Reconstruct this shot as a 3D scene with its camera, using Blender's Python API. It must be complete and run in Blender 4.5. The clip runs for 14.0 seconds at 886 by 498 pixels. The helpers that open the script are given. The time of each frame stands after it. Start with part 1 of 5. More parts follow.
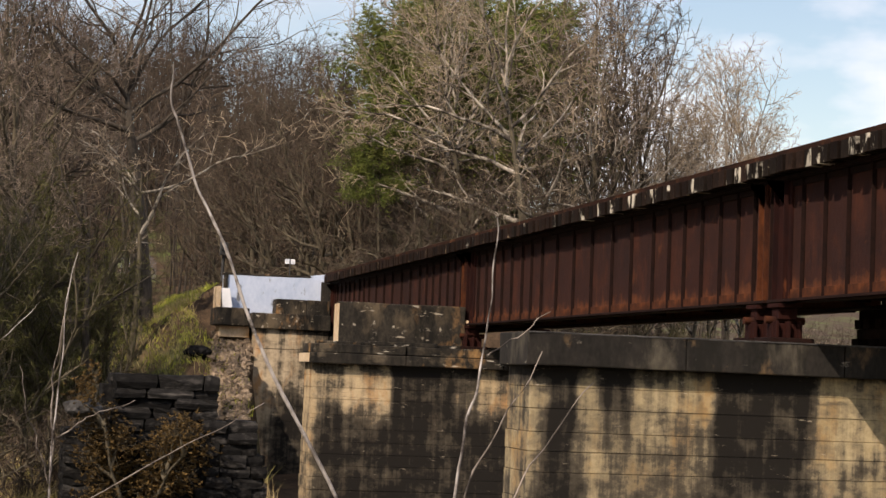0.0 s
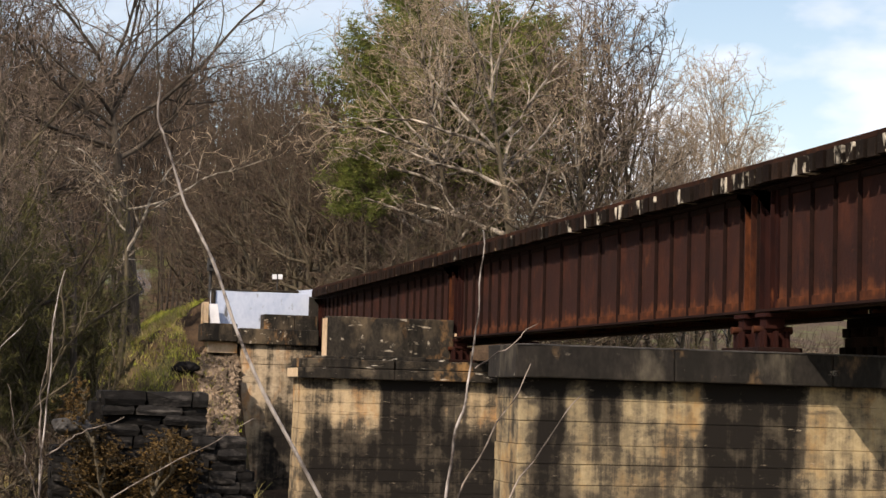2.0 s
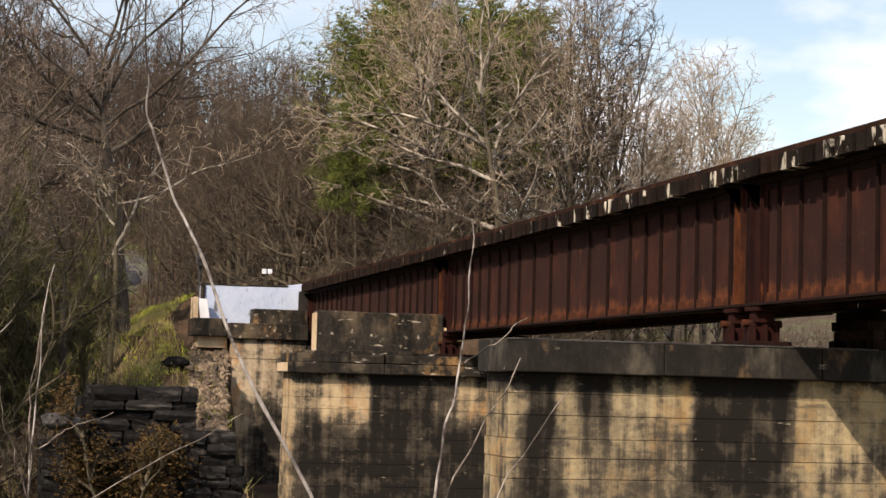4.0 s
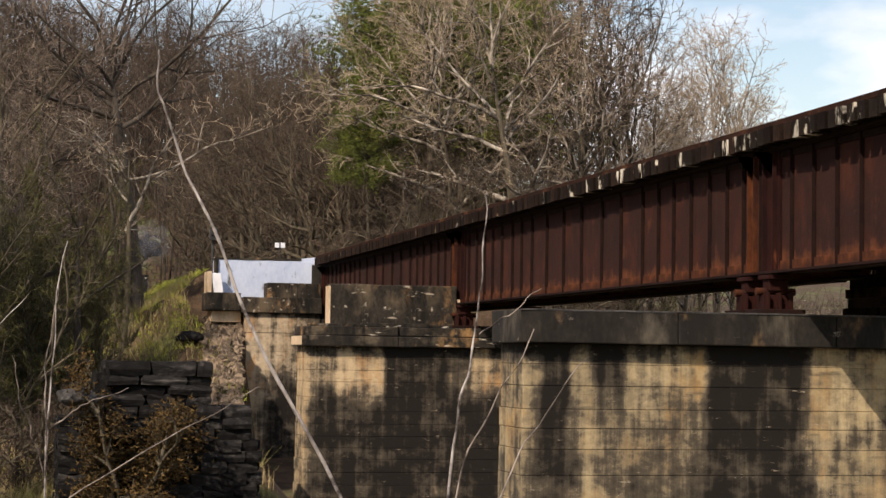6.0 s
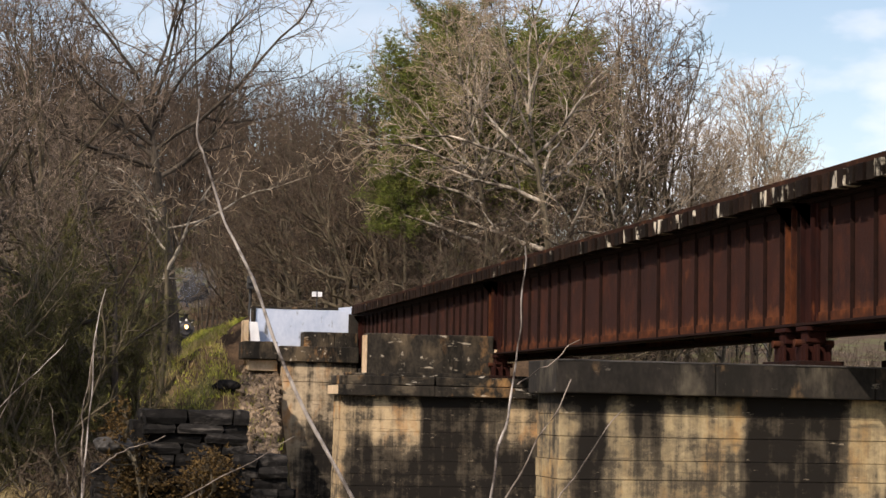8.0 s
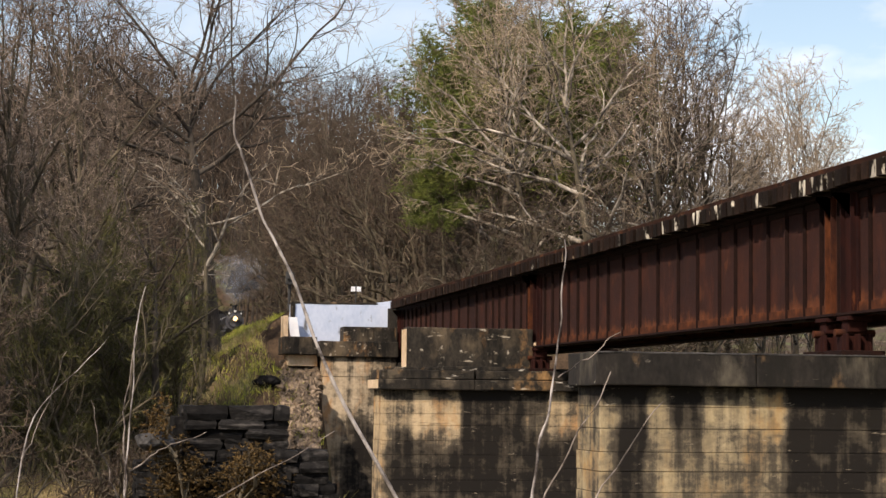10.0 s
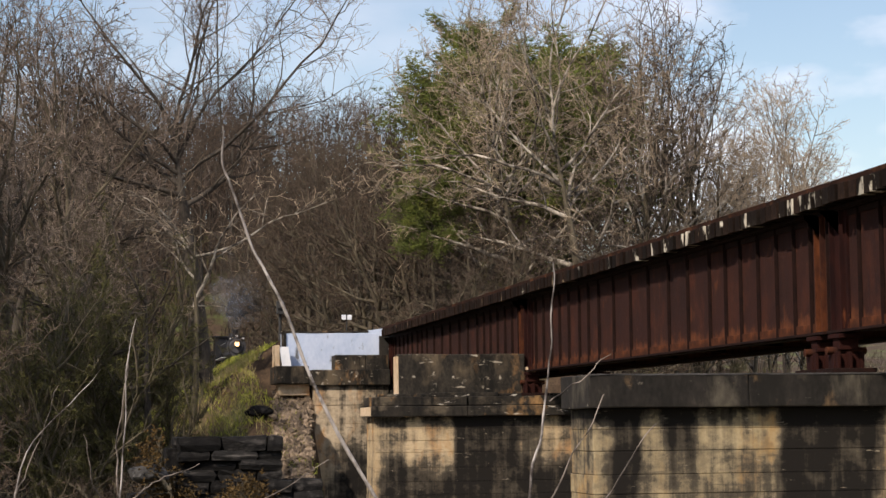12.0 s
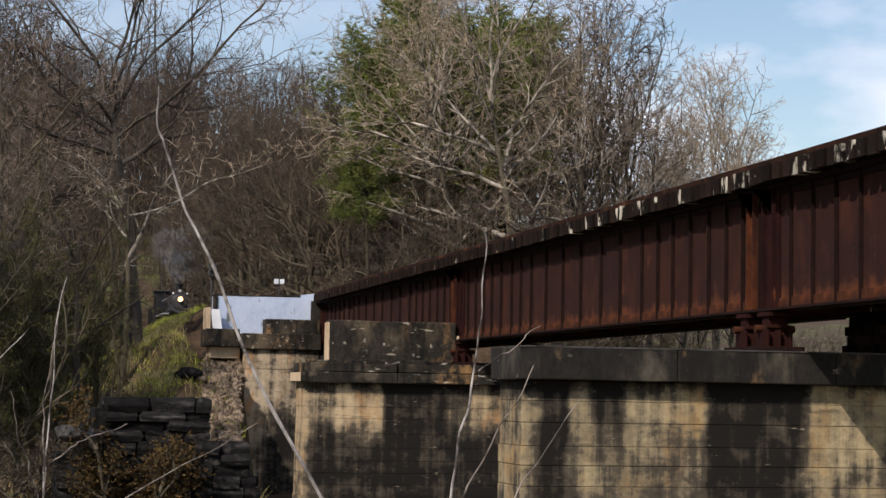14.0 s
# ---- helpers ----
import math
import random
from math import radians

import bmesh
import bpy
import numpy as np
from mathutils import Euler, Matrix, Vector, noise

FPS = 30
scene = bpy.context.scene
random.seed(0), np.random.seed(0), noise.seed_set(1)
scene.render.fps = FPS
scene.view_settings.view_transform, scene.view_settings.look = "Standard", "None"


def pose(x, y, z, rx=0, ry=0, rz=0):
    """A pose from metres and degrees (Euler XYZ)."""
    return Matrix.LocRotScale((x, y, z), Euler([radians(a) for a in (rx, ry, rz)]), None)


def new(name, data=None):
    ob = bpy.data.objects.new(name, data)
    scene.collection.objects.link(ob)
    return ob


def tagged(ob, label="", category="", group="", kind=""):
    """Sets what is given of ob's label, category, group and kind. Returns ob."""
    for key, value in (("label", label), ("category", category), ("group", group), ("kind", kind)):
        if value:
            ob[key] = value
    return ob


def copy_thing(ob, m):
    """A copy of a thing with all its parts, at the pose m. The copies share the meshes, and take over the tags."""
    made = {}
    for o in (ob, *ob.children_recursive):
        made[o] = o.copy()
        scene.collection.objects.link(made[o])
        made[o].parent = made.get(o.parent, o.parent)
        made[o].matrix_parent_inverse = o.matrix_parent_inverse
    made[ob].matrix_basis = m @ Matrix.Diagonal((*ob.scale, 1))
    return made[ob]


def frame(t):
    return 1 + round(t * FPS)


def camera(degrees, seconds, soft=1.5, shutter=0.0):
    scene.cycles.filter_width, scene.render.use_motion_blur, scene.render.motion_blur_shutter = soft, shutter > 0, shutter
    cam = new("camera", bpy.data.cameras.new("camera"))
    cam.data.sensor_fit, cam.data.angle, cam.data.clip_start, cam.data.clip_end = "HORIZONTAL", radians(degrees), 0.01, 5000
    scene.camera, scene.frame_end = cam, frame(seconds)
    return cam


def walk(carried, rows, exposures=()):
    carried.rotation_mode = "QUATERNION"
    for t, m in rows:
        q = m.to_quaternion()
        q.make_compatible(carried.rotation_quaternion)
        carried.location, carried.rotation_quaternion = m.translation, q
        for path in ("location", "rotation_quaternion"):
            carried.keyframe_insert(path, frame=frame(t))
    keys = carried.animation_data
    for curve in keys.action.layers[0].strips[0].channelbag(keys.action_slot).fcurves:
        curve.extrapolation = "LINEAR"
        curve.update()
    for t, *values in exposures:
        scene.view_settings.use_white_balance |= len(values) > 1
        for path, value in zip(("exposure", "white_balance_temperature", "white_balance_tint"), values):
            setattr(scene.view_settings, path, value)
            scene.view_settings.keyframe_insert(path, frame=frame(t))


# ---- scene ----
EYE = (-14.6, 0.0, 6.0)


def aim(yaw, pitch, roll):
    return Matrix.Translation(EYE) @ pose(0, 0, 0, 90 + pitch, 0, -yaw) @ pose(0, 0, 0, 0, 0, roll)


# hand-held: seconds, turn to the right, tilt up, lean
HEADINGS = [
    (0.0, 12.623, 3.799, 2.272), (0.5, 12.781, 4.024, 1.911), (1.0, 12.977, 4.158, 1.555), (1.5, 12.942, 3.654, 1.041),
    (2.0, 12.990, 4.210, 1.612), (2.5, 13.126, 4.289, 1.546), (3.0, 13.801, 3.755, 1.878), (3.2, 13.702, 3.995, 1.722),
    (4.2, 13.25, 4.05, 1.5), (5.3, 12.917, 4.033, 1.271), (5.5, 12.826, 3.880, 1.243), (6.0, 12.942, 3.201, 0.857),
    (6.5, 12.664, 3.232, 1.085), (7.0, 11.937, 3.773, 1.105), (7.5, 11.912, 4.037, 0.932), (8.0, 11.809, 4.666, 1.193),
    (8.5, 10.704, 4.828, 0.847), (9.0, 10.703, 4.941, 0.601), (9.2, 10.700, 4.527, 0.681), (10.2, 10.65, 4.45, 0.62),
    (11.3, 10.594, 4.371, 0.600), (11.5, 10.520, 4.510, 0.750), (11.6, 11.03, 4.72, 0.95), (11.7, 11.25, 4.84, 1.05),
    (11.8, 11.62, 5.295, 1.5), (11.9, 12.555, 5.62, 1.572), (12.0, 10.975, 5.241, -0.60), (12.1, 11.34, 5.55, -0.25), (12.2, 11.60, 4.98, -0.15),
    (12.3, 12.15, 4.87, -0.15), (12.4, 12.56, 4.55, -0.05), (12.5, 12.768, 4.424, -0.025), (13.0, 12.423, 4.026, -0.275), (13.5, 12.947, 4.520, 0.994), (14.0, 12.948, 4.292, 0.964)]
cam = camera(26.0, 14.0, soft=1.5)
walk(cam, [(t, aim(a, b, c)) for t, a, b, c in HEADINGS],
     exposures=[(0.0, 0.02, 7550, 18.5), (1.5, 0.07, 7550, 18.5), (3.0, 0.25, 7600, 18.5), (5.5, 0.08, 7550, 18.5), (7.5, 0.07, 7450, 18.5), (9.0, 0.2, 7420, 18.5), (11.5, 0.06, 7220, 17), (12.2, -0.1, 6950, 16.5),
                (12.6, -0.22, 6680, 15.5), (13.0, -0.22, 6720, 15.5), (13.5, -0.24, 6660, 15.5), (14.0, -0.24, 6660, 15.5)])

# ---- sky and sun ----
SUN_TO = Vector((0.82, 0.80, -1.0)).normalized()
world = bpy.data.worlds.new("world")
scene.world = world
world.use_nodes = True
wn, wl = world.node_tree.nodes, world.node_tree.links
wn.clear()
sky = wn.new("ShaderNodeTexSky")
sky.sky_type, sky.sun_disc = "NISHITA", False
sky.sun_elevation = math.asin(-SUN_TO.z)
sky.sun_rotation = math.atan2(-SUN_TO.x, -SUN_TO.y)
sky.dust_density, sky.air_density, sky.ozone_density = 0.6, 1.25, 3.0
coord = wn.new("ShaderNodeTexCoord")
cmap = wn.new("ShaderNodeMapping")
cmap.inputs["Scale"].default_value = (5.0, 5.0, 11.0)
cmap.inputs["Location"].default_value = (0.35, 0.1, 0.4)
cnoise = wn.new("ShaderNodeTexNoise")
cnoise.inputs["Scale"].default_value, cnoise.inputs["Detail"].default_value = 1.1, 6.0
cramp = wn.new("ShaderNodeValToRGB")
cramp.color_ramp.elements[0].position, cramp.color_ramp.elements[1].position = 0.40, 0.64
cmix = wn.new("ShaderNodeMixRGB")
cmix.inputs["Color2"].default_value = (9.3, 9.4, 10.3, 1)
wback = wn.new("ShaderNodeBackground")
wback.inputs["Strength"].default_value = 0.145
wout = wn.new("ShaderNodeOutputWorld")
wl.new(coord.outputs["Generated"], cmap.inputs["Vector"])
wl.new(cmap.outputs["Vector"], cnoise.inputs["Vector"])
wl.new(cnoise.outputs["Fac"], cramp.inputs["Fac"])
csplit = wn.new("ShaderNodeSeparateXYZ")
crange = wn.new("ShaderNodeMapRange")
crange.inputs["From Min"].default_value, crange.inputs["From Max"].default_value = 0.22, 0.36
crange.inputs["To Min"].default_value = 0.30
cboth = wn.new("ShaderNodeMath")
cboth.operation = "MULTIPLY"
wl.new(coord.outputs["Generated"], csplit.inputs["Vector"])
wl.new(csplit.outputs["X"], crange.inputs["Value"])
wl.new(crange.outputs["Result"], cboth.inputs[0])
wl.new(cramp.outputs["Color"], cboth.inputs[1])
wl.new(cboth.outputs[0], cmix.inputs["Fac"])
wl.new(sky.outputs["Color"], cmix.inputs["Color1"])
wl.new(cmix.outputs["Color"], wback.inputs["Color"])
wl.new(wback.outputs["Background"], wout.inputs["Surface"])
sun_data = bpy.data.lights.new("sun", "SUN")
sun_data.energy, sun_data.angle, sun_data.color = 4.7, radians(0.55), (1.0, 0.94, 0.84)
sun = new("sun", sun_data)
sun.rotation_mode = "QUATERNION"
sun.rotation_quaternion = SUN_TO.to_track_quat("-Z", "Y")


# ---- materials ----
def material(name, ca, cb, scale=4.0, rough=0.85, metal=0.0, stretch=(1, 1, 1), bump=0.3, fine=8.0, cc=None, cut=0.58, soft=0.08,
             patch=0.6, patch_stretch=(1, 1, 1), vary=0.0, island=0.0, spec=0.3, cd=None, cut2=0.64, soft2=0.04, patch2=2.0, stretch2=(1, 1, 1), own_patches=True, more=()):
    """Two tones in grain, an optional third in patches, relief by a finer grain."""
    m = bpy.data.materials.new(name)
    m.use_nodes = True
    n, l = m.node_tree.nodes, m.node_tree.links
    bs = n["Principled BSDF"]
    bs.inputs["Roughness"].default_value, bs.inputs["Metallic"].default_value = rough, metal
    bs.inputs["Specular IOR Level"].default_value = spec
    tc = n.new("ShaderNodeTexCoord")
    mp = n.new("ShaderNodeMapping")
    mp.inputs["Scale"].default_value = stretch
    l.new(tc.outputs["Object"], mp.inputs["Vector"])
    big = n.new("ShaderNodeTexNoise")
    big.inputs["Scale"].default_value, big.inputs["Detail"].default_value = scale, 5.0
    l.new(mp.outputs["Vector"], big.inputs["Vector"])
    sml = n.new("ShaderNodeTexNoise")
    sml.inputs["Scale"].default_value, sml.inputs["Detail"].default_value = scale * fine, 3.0
    l.new(mp.outputs["Vector"], sml.inputs["Vector"])
    both = n.new("ShaderNodeMath")
    both.operation = "MULTIPLY_ADD"
    both.inputs[1].default_value = 0.4
    l.new(sml.outputs["Fac"], both.inputs[0])
    half = n.new("ShaderNodeMath")
    half.operation = "MULTIPLY"
    half.inputs[1].default_value = 0.6
    l.new(big.outputs["Fac"], half.inputs[0])
    l.new(half.outputs[0], both.inputs[2])
    rp = n.new("ShaderNodeValToRGB")
    rp.color_ramp.elements[0].position, rp.color_ramp.elements[1].position = 0.36, 0.64
    rp.color_ramp.elements[0].color, rp.color_ramp.elements[1].color = (*ca, 1), (*cb, 1)
    l.new(both.outputs[0], rp.inputs["Fac"])
    out = rp.outputs["Color"]
    layers = [(cc, cut, soft, patch, patch_stretch, 3.7), (cd, cut2, soft2, patch2, stretch2, 8.3)]
    layers += [(*row, 11.0 + 4.7 * k) for k, row in enumerate(more)]
    for tone, edge, blur, size, stretched, shift in layers:
        if tone is None:
            continue
        pm = n.new("ShaderNodeMapping")
        pm.inputs["Scale"].default_value = stretched
        pm.inputs["Location"].default_value = (shift, shift * 0.5, shift * 1.4)
        l.new(tc.outputs["Object"], pm.inputs["Vector"])
        spread = pm.outputs["Vector"]
        if vary and own_patches:
            own = n.new("ShaderNodeVectorMath")
            own.operation = "MULTIPLY_ADD"
            own.inputs[1].default_value = (37.0, 53.0, 71.0)
            l.new(n.new("ShaderNodeObjectInfo").outputs["Random"], own.inputs[0])
            l.new(spread, own.inputs[2])
            spread = own.outputs["Vector"]
        pn = n.new("ShaderNodeTexNoise")
        pn.inputs["Scale"].default_value, pn.inputs["Detail"].default_value, pn.inputs["Roughness"].default_value = size, 7.0, 0.62
        l.new(spread, pn.inputs["Vector"])
        pr = n.new("ShaderNodeValToRGB")
        pr.color_ramp.elements[0].position, pr.color_ramp.elements[1].position = edge - blur, edge + blur
        l.new(pn.outputs["Fac"], pr.inputs["Fac"])
        mx = n.new("ShaderNodeMixRGB")
        mx.inputs["Color2"].default_value = (*tone, 1)
        l.new(pr.outputs["Color"], mx.inputs["Fac"])
        l.new(out, mx.inputs["Color1"])
        out = mx.outputs["Color"]
    if vary or island:
        if vary:
            rnd = n.new("ShaderNodeObjectInfo").outputs["Random"]
        else:
            rnd = n.new("ShaderNodeNewGeometry").outputs["Random Per Island"]
        mr = n.new("ShaderNodeMapRange")
        mr.inputs["To Min"].default_value, mr.inputs["To Max"].default_value = 1 - (vary or island), 1 + (vary or island)
        l.new(rnd, mr.inputs["Value"])
        hv = n.new("ShaderNodeHueSaturation")
        l.new(mr.outputs["Result"], hv.inputs["Value"])
        l.new(out, hv.inputs["Color"])
        out = hv.outputs["Color"]
    l.new(out, bs.inputs["Base Color"])
    if bump:
        bp = n.new("ShaderNodeBump")
        bp.inputs["Strength"].default_value, bp.inputs["Distance"].default_value = bump, 0.03
        l.new(both.outputs[0], bp.inputs["Height"])
        l.new(bp.outputs["Normal"], bs.inputs["Normal"])
    return m


def stained(name, ca, cb, orange, x0, x1, high, low, z_mid, z_soft=0.5, dark=(0.011, 0.009, 0.007), z_top=6.1, film=(0.105, 0.088, 0.064), seam=(0.06, 0.05, 0.038), fleck=(0.50, 0.42, 0.31)):
    """Cast concrete with black run-off stains and shade painted under the cap: how stained it is across the face, at
    its top and lower down.
    """
    m = bpy.data.materials.new(name)
    m.use_nodes = True
    n, l = m.node_tree.nodes, m.node_tree.links
    bs = n["Principled BSDF"]
    bs.inputs["Roughness"].default_value, bs.inputs["Specular IOR Level"].default_value = 0.9, 0.25
    tc = n.new("ShaderNodeTexCoord")

    def grain(size, stretch, detail=5.0, rough=0.6, shift=0.0):
        mp = n.new("ShaderNodeMapping")
        mp.inputs["Scale"].default_value, mp.inputs["Location"].default_value = stretch, (shift, shift * 0.7, shift * 1.3)
        l.new(tc.outputs["Object"], mp.inputs["Vector"])
        t = n.new("ShaderNodeTexNoise")
        t.inputs["Scale"].default_value, t.inputs["Detail"].default_value, t.inputs["Roughness"].default_value = size, detail, rough
        l.new(mp.outputs["Vector"], t.inputs["Vector"])
        return t.outputs["Fac"]

    def sums(a, k, b, op="MULTIPLY_ADD"):
        q = n.new("ShaderNodeMath")
        q.operation = op
        for i, v in enumerate((a, k, b)):
            if isinstance(v, (int, float)):
                q.inputs[i].default_value = v
            else:
                l.new(v, q.inputs[i])
        return q.outputs[0]

    def ramp(fac, stops):
        r = n.new("ShaderNodeValToRGB")
        e = r.color_ramp.elements
        while len(e) < len(stops):
            e.new(0.5)
        for q, (at, v) in zip(e, stops):
            q.position = at
            q.color = (v, v, v, 1) if isinstance(v, (int, float)) else (*v, 1)
        l.new(fac, r.inputs["Fac"])
        return r.outputs["Color"]

    def mix(fac, a, b):
        q = n.new("ShaderNodeMixRGB")
        l.new(fac, q.inputs["Fac"])
        for key, v in (("Color1", a), ("Color2", b)):
            if isinstance(v, tuple):
                q.inputs[key].default_value = (*v, 1)
            else:
                l.new(v, q.inputs[key])
        return q.outputs["Color"]

    sp = n.new("ShaderNodeSeparateXYZ")
    l.new(tc.outputs["Object"], sp.inputs["Vector"])
    across = sums(grain(1.3, (1, 1, 0.5), 4.0, shift=2.0), 0.5, sp.outputs["X"])
    across = sums(across, 1.0 / (x1 - x0), -(x0 + 0.25) / (x1 - x0))
    spread = [tuple((round((a - x0) / (x1 - x0), 4), v) for a, v in rows) for rows in (high, low)]
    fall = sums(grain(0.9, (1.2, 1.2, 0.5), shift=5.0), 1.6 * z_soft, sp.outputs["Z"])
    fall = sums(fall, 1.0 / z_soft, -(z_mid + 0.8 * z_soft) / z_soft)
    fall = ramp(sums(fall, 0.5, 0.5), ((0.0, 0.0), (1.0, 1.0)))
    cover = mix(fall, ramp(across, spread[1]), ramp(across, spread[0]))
    runs = grain(1.1, (3.4, 3.4, 0.22), 6.0, 0.65, 9.0)
    blots = grain(1.5, (0.9, 0.9, 1.2), 8.0, 0.7, 13.0)
    cover = sums(runs, 1.5, sums(cover, 1.0, -0.75))
    cover = sums(blots, 2.0, sums(cover, 1.0, -0.95))
    # dark band below the cap: its cast shade and staining, both put in the colour
    cap_shade_stain = ramp(sums(sp.outputs["Z"], 2.2, sums(blots, 1.2, -2.2 * z_top - 0.2)), ((0.0, 0.0), (1.0, 0.85)))
    cover = sums(cap_shade_stain, 0.8, cover)
    veil = ramp(cover, ((0.02, 0.15), (0.55, 0.95)))
    cover = ramp(cover, ((0.40, 0.0), (0.62, 0.45), (1.0, 1.0)))
    fine = grain(9.0, (1, 1, 1), 6.0, 0.7, 1.0)
    base = ramp(sums(fine, 0.35, sums(grain(0.9, (1, 1, 0.7), 6.0, 0.6, 4.0), 0.65, 0.0)), ((0.36, ca), (0.64, cb)))
    base = mix(ramp(grain(1.15, (1, 1, 0.55), 6.0, 0.6, 21.0), ((0.52, 0.0), (0.63, 0.75))), base, orange)
    base = mix(ramp(grain(1.6, (0.5, 0.5, 6.0), 6.0, 0.65, 31.0), ((0.60, 0.0), (0.68, 0.6))), base, seam)
    out = mix(cover, mix(veil, base, film), dark)
    flecks = ramp(grain(2.1, (1.0, 1.0, 4.0), 7.0, 0.7, 41.0), ((0.645, 0.0), (0.71, 0.7)))
    out = mix(flecks, out, fleck)
    l.new(out, bs.inputs["Base Color"])
    bp = n.new("ShaderNodeBump")
    bp.inputs["Strength"].default_value, bp.inputs["Distance"].default_value = 0.45, 0.035
    l.new(sums(fine, 0.5, blots), bp.inputs["Height"])
    l.new(bp.outputs["Normal"], bs.inputs["Normal"])
    return m


def glow(name, colour, strength):
    m = bpy.data.materials.new(name)
    m.use_nodes = True
    bs = m.node_tree.nodes["Principled BSDF"]
    bs.inputs["Base Color"].default_value = (*colour, 1)
    bs.inputs["Emission Color"].default_value = (*colour, 1)
    bs.inputs["Emission Strength"].default_value = strength
    return m


RUST = material("rusty_steel", (0.012, 0.0042, 0.004), (0.030, 0.0080, 0.0055), 1.6, 0.8, 0.0, (1, 1, 0.3), 0.25, 7, (0.060, 0.016, 0.0075), 0.60, 0.10, 0.55, (1, 1, 0.35), spec=0.12, cd=(0.13, 0.04, 0.016), cut2=0.68, patch2=3.0, stretch2=(1, 1, 0.25))
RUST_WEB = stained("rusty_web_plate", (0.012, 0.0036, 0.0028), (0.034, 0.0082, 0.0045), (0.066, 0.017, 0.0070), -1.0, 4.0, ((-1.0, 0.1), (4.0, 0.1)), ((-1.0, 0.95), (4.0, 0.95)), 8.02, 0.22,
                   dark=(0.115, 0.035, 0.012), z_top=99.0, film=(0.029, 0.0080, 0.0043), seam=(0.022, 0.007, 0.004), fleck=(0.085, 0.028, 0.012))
RUST_ORANGE = material("orange_rust", (0.050, 0.014, 0.006), (0.13, 0.040, 0.014), 2.5, 0.85, 0.0, (1, 1, 0.5), 0.3, 6, (0.026, 0.009, 0.006), 0.55, 0.08, 1.2, (1, 1, 0.5), spec=0.15)
RUST_EDGE = material("flaking_orange_rust", (0.040, 0.012, 0.006), (0.115, 0.036, 0.013), 2.0, 0.85, 0.0, (1, 1, 1), 0.3, 6, (0.035, 0.012, 0.007), 0.53, 0.09, 1.3, spec=0.15)
RUST_DARK = material("dark_rust", (0.008, 0.0045, 0.004), (0.022, 0.009, 0.0065), 2.0, 0.85, 0.0, (1, 1, 1), 0.3, 6, spec=0.12)
TIMBER_DARK = material("dark_timber", (0.006, 0.0038, 0.0028), (0.022, 0.012, 0.008), 3.0, 0.9, 0.0, (1, 1, 1), 0.4, 7, (0.20, 0.15, 0.10), 0.67, 0.03, 2.2, (0.4, 1.2, 0.5), vary=0.5, spec=0.1)
TIMBER = material("weathered_timber", (0.005, 0.0036, 0.0028), (0.016, 0.011, 0.008), 3.0, 0.9, 0.0, (1, 1, 1), 0.4, 7, (0.46, 0.42, 0.34), 0.595, 0.03, 2.8, (0.4, 1.2, 0.5), vary=0.5, spec=0.1)
GUARD = material("guard_timber", (0.012, 0.006, 0.004), (0.042, 0.017, 0.010), 2.2, 0.9, 0.0, (1, 0.3, 1), 0.4, 7, (0.11, 0.045, 0.02), 0.62, 0.06, 1.2, spec=0.1)
PIER_NEAR = stained("yellow_stained_concrete", (0.33, 0.25, 0.13), (0.55, 0.44, 0.26), (0.38, 0.21, 0.07), -5.6, 5.8,
                    ((-5.6, 0.25), (-5.12, 0.25), (-4.85, 0.5), (-4.7, 0.95), (-4.25, 0.95), (-4.1, 0.3), (-3.85, 0.3), (-3.6, 0.8), (-3.2, 0.8), (-3.0, 0.35), (-2.6, 0.3), (-1.6, 0.12),
                     (-1.35, 0.95), (-0.6, 1.0), (0.4, 0.9), (0.68, 0.1), (1.8, 0.1), (5.8, 0.4)),
                    ((-5.6, 0.3), (-5.12, 0.3), (-4.8, 0.7), (-4.3, 0.75), (-3.9, 0.35), (-3.5, 0.5), (-2.9, 0.4), (-2.3, 0.55), (-1.6, 0.6), (-1.3, 1.0), (0.35, 1.0), (0.7, 0.3), (1.8, 0.35), (5.8, 0.5)), 5.1)
PIER_MID = stained("orange_stained_concrete", (0.42, 0.30, 0.16), (0.66, 0.51, 0.32), (0.50, 0.24, 0.075), -5.6, 5.8,
                   ((-5.6, 0.0), (-5.1, 0.05), (-4.85, 0.3), (-4.4, 0.35), (-4.1, 0.05), (-2.8, 0.1), (-2.5, 0.85), (-2.2, 0.6), (-1.9, 0.9), (-1.0, 0.75), (-0.2, 0.7), (0.15, 0.5), (0.4, 0.05), (0.95, 0.2), (5.8, 0.5)),
                   ((-5.6, 0.2), (-5.1, 0.35), (-4.7, 0.85), (-3.0, 0.9), (-1.6, 1.0), (-1.0, 0.8), (0.2, 1.0), (5.8, 0.9)), 4.75)
CAP = material("cap_concrete", (0.009, 0.008, 0.0065), (0.026, 0.022, 0.018), 1.6, 0.92, 0.0, (1, 1, 0.6), 0.4, 8, (0.09, 0.078, 0.058), 0.62, 0.08, 1.2, (1, 1, 0.5), cd=(0.42, 0.37, 0.30), cut2=0.70, patch2=2.4, stretch2=(0.6, 1, 2.2),
               more=(((0.16, 0.10, 0.05), 0.67, 0.05, 0.9, (1, 1, 0.7)), ((0.010, 0.009, 0.007), 0.56, 0.06, 1.4, (1.5, 1.5, 0.3))))
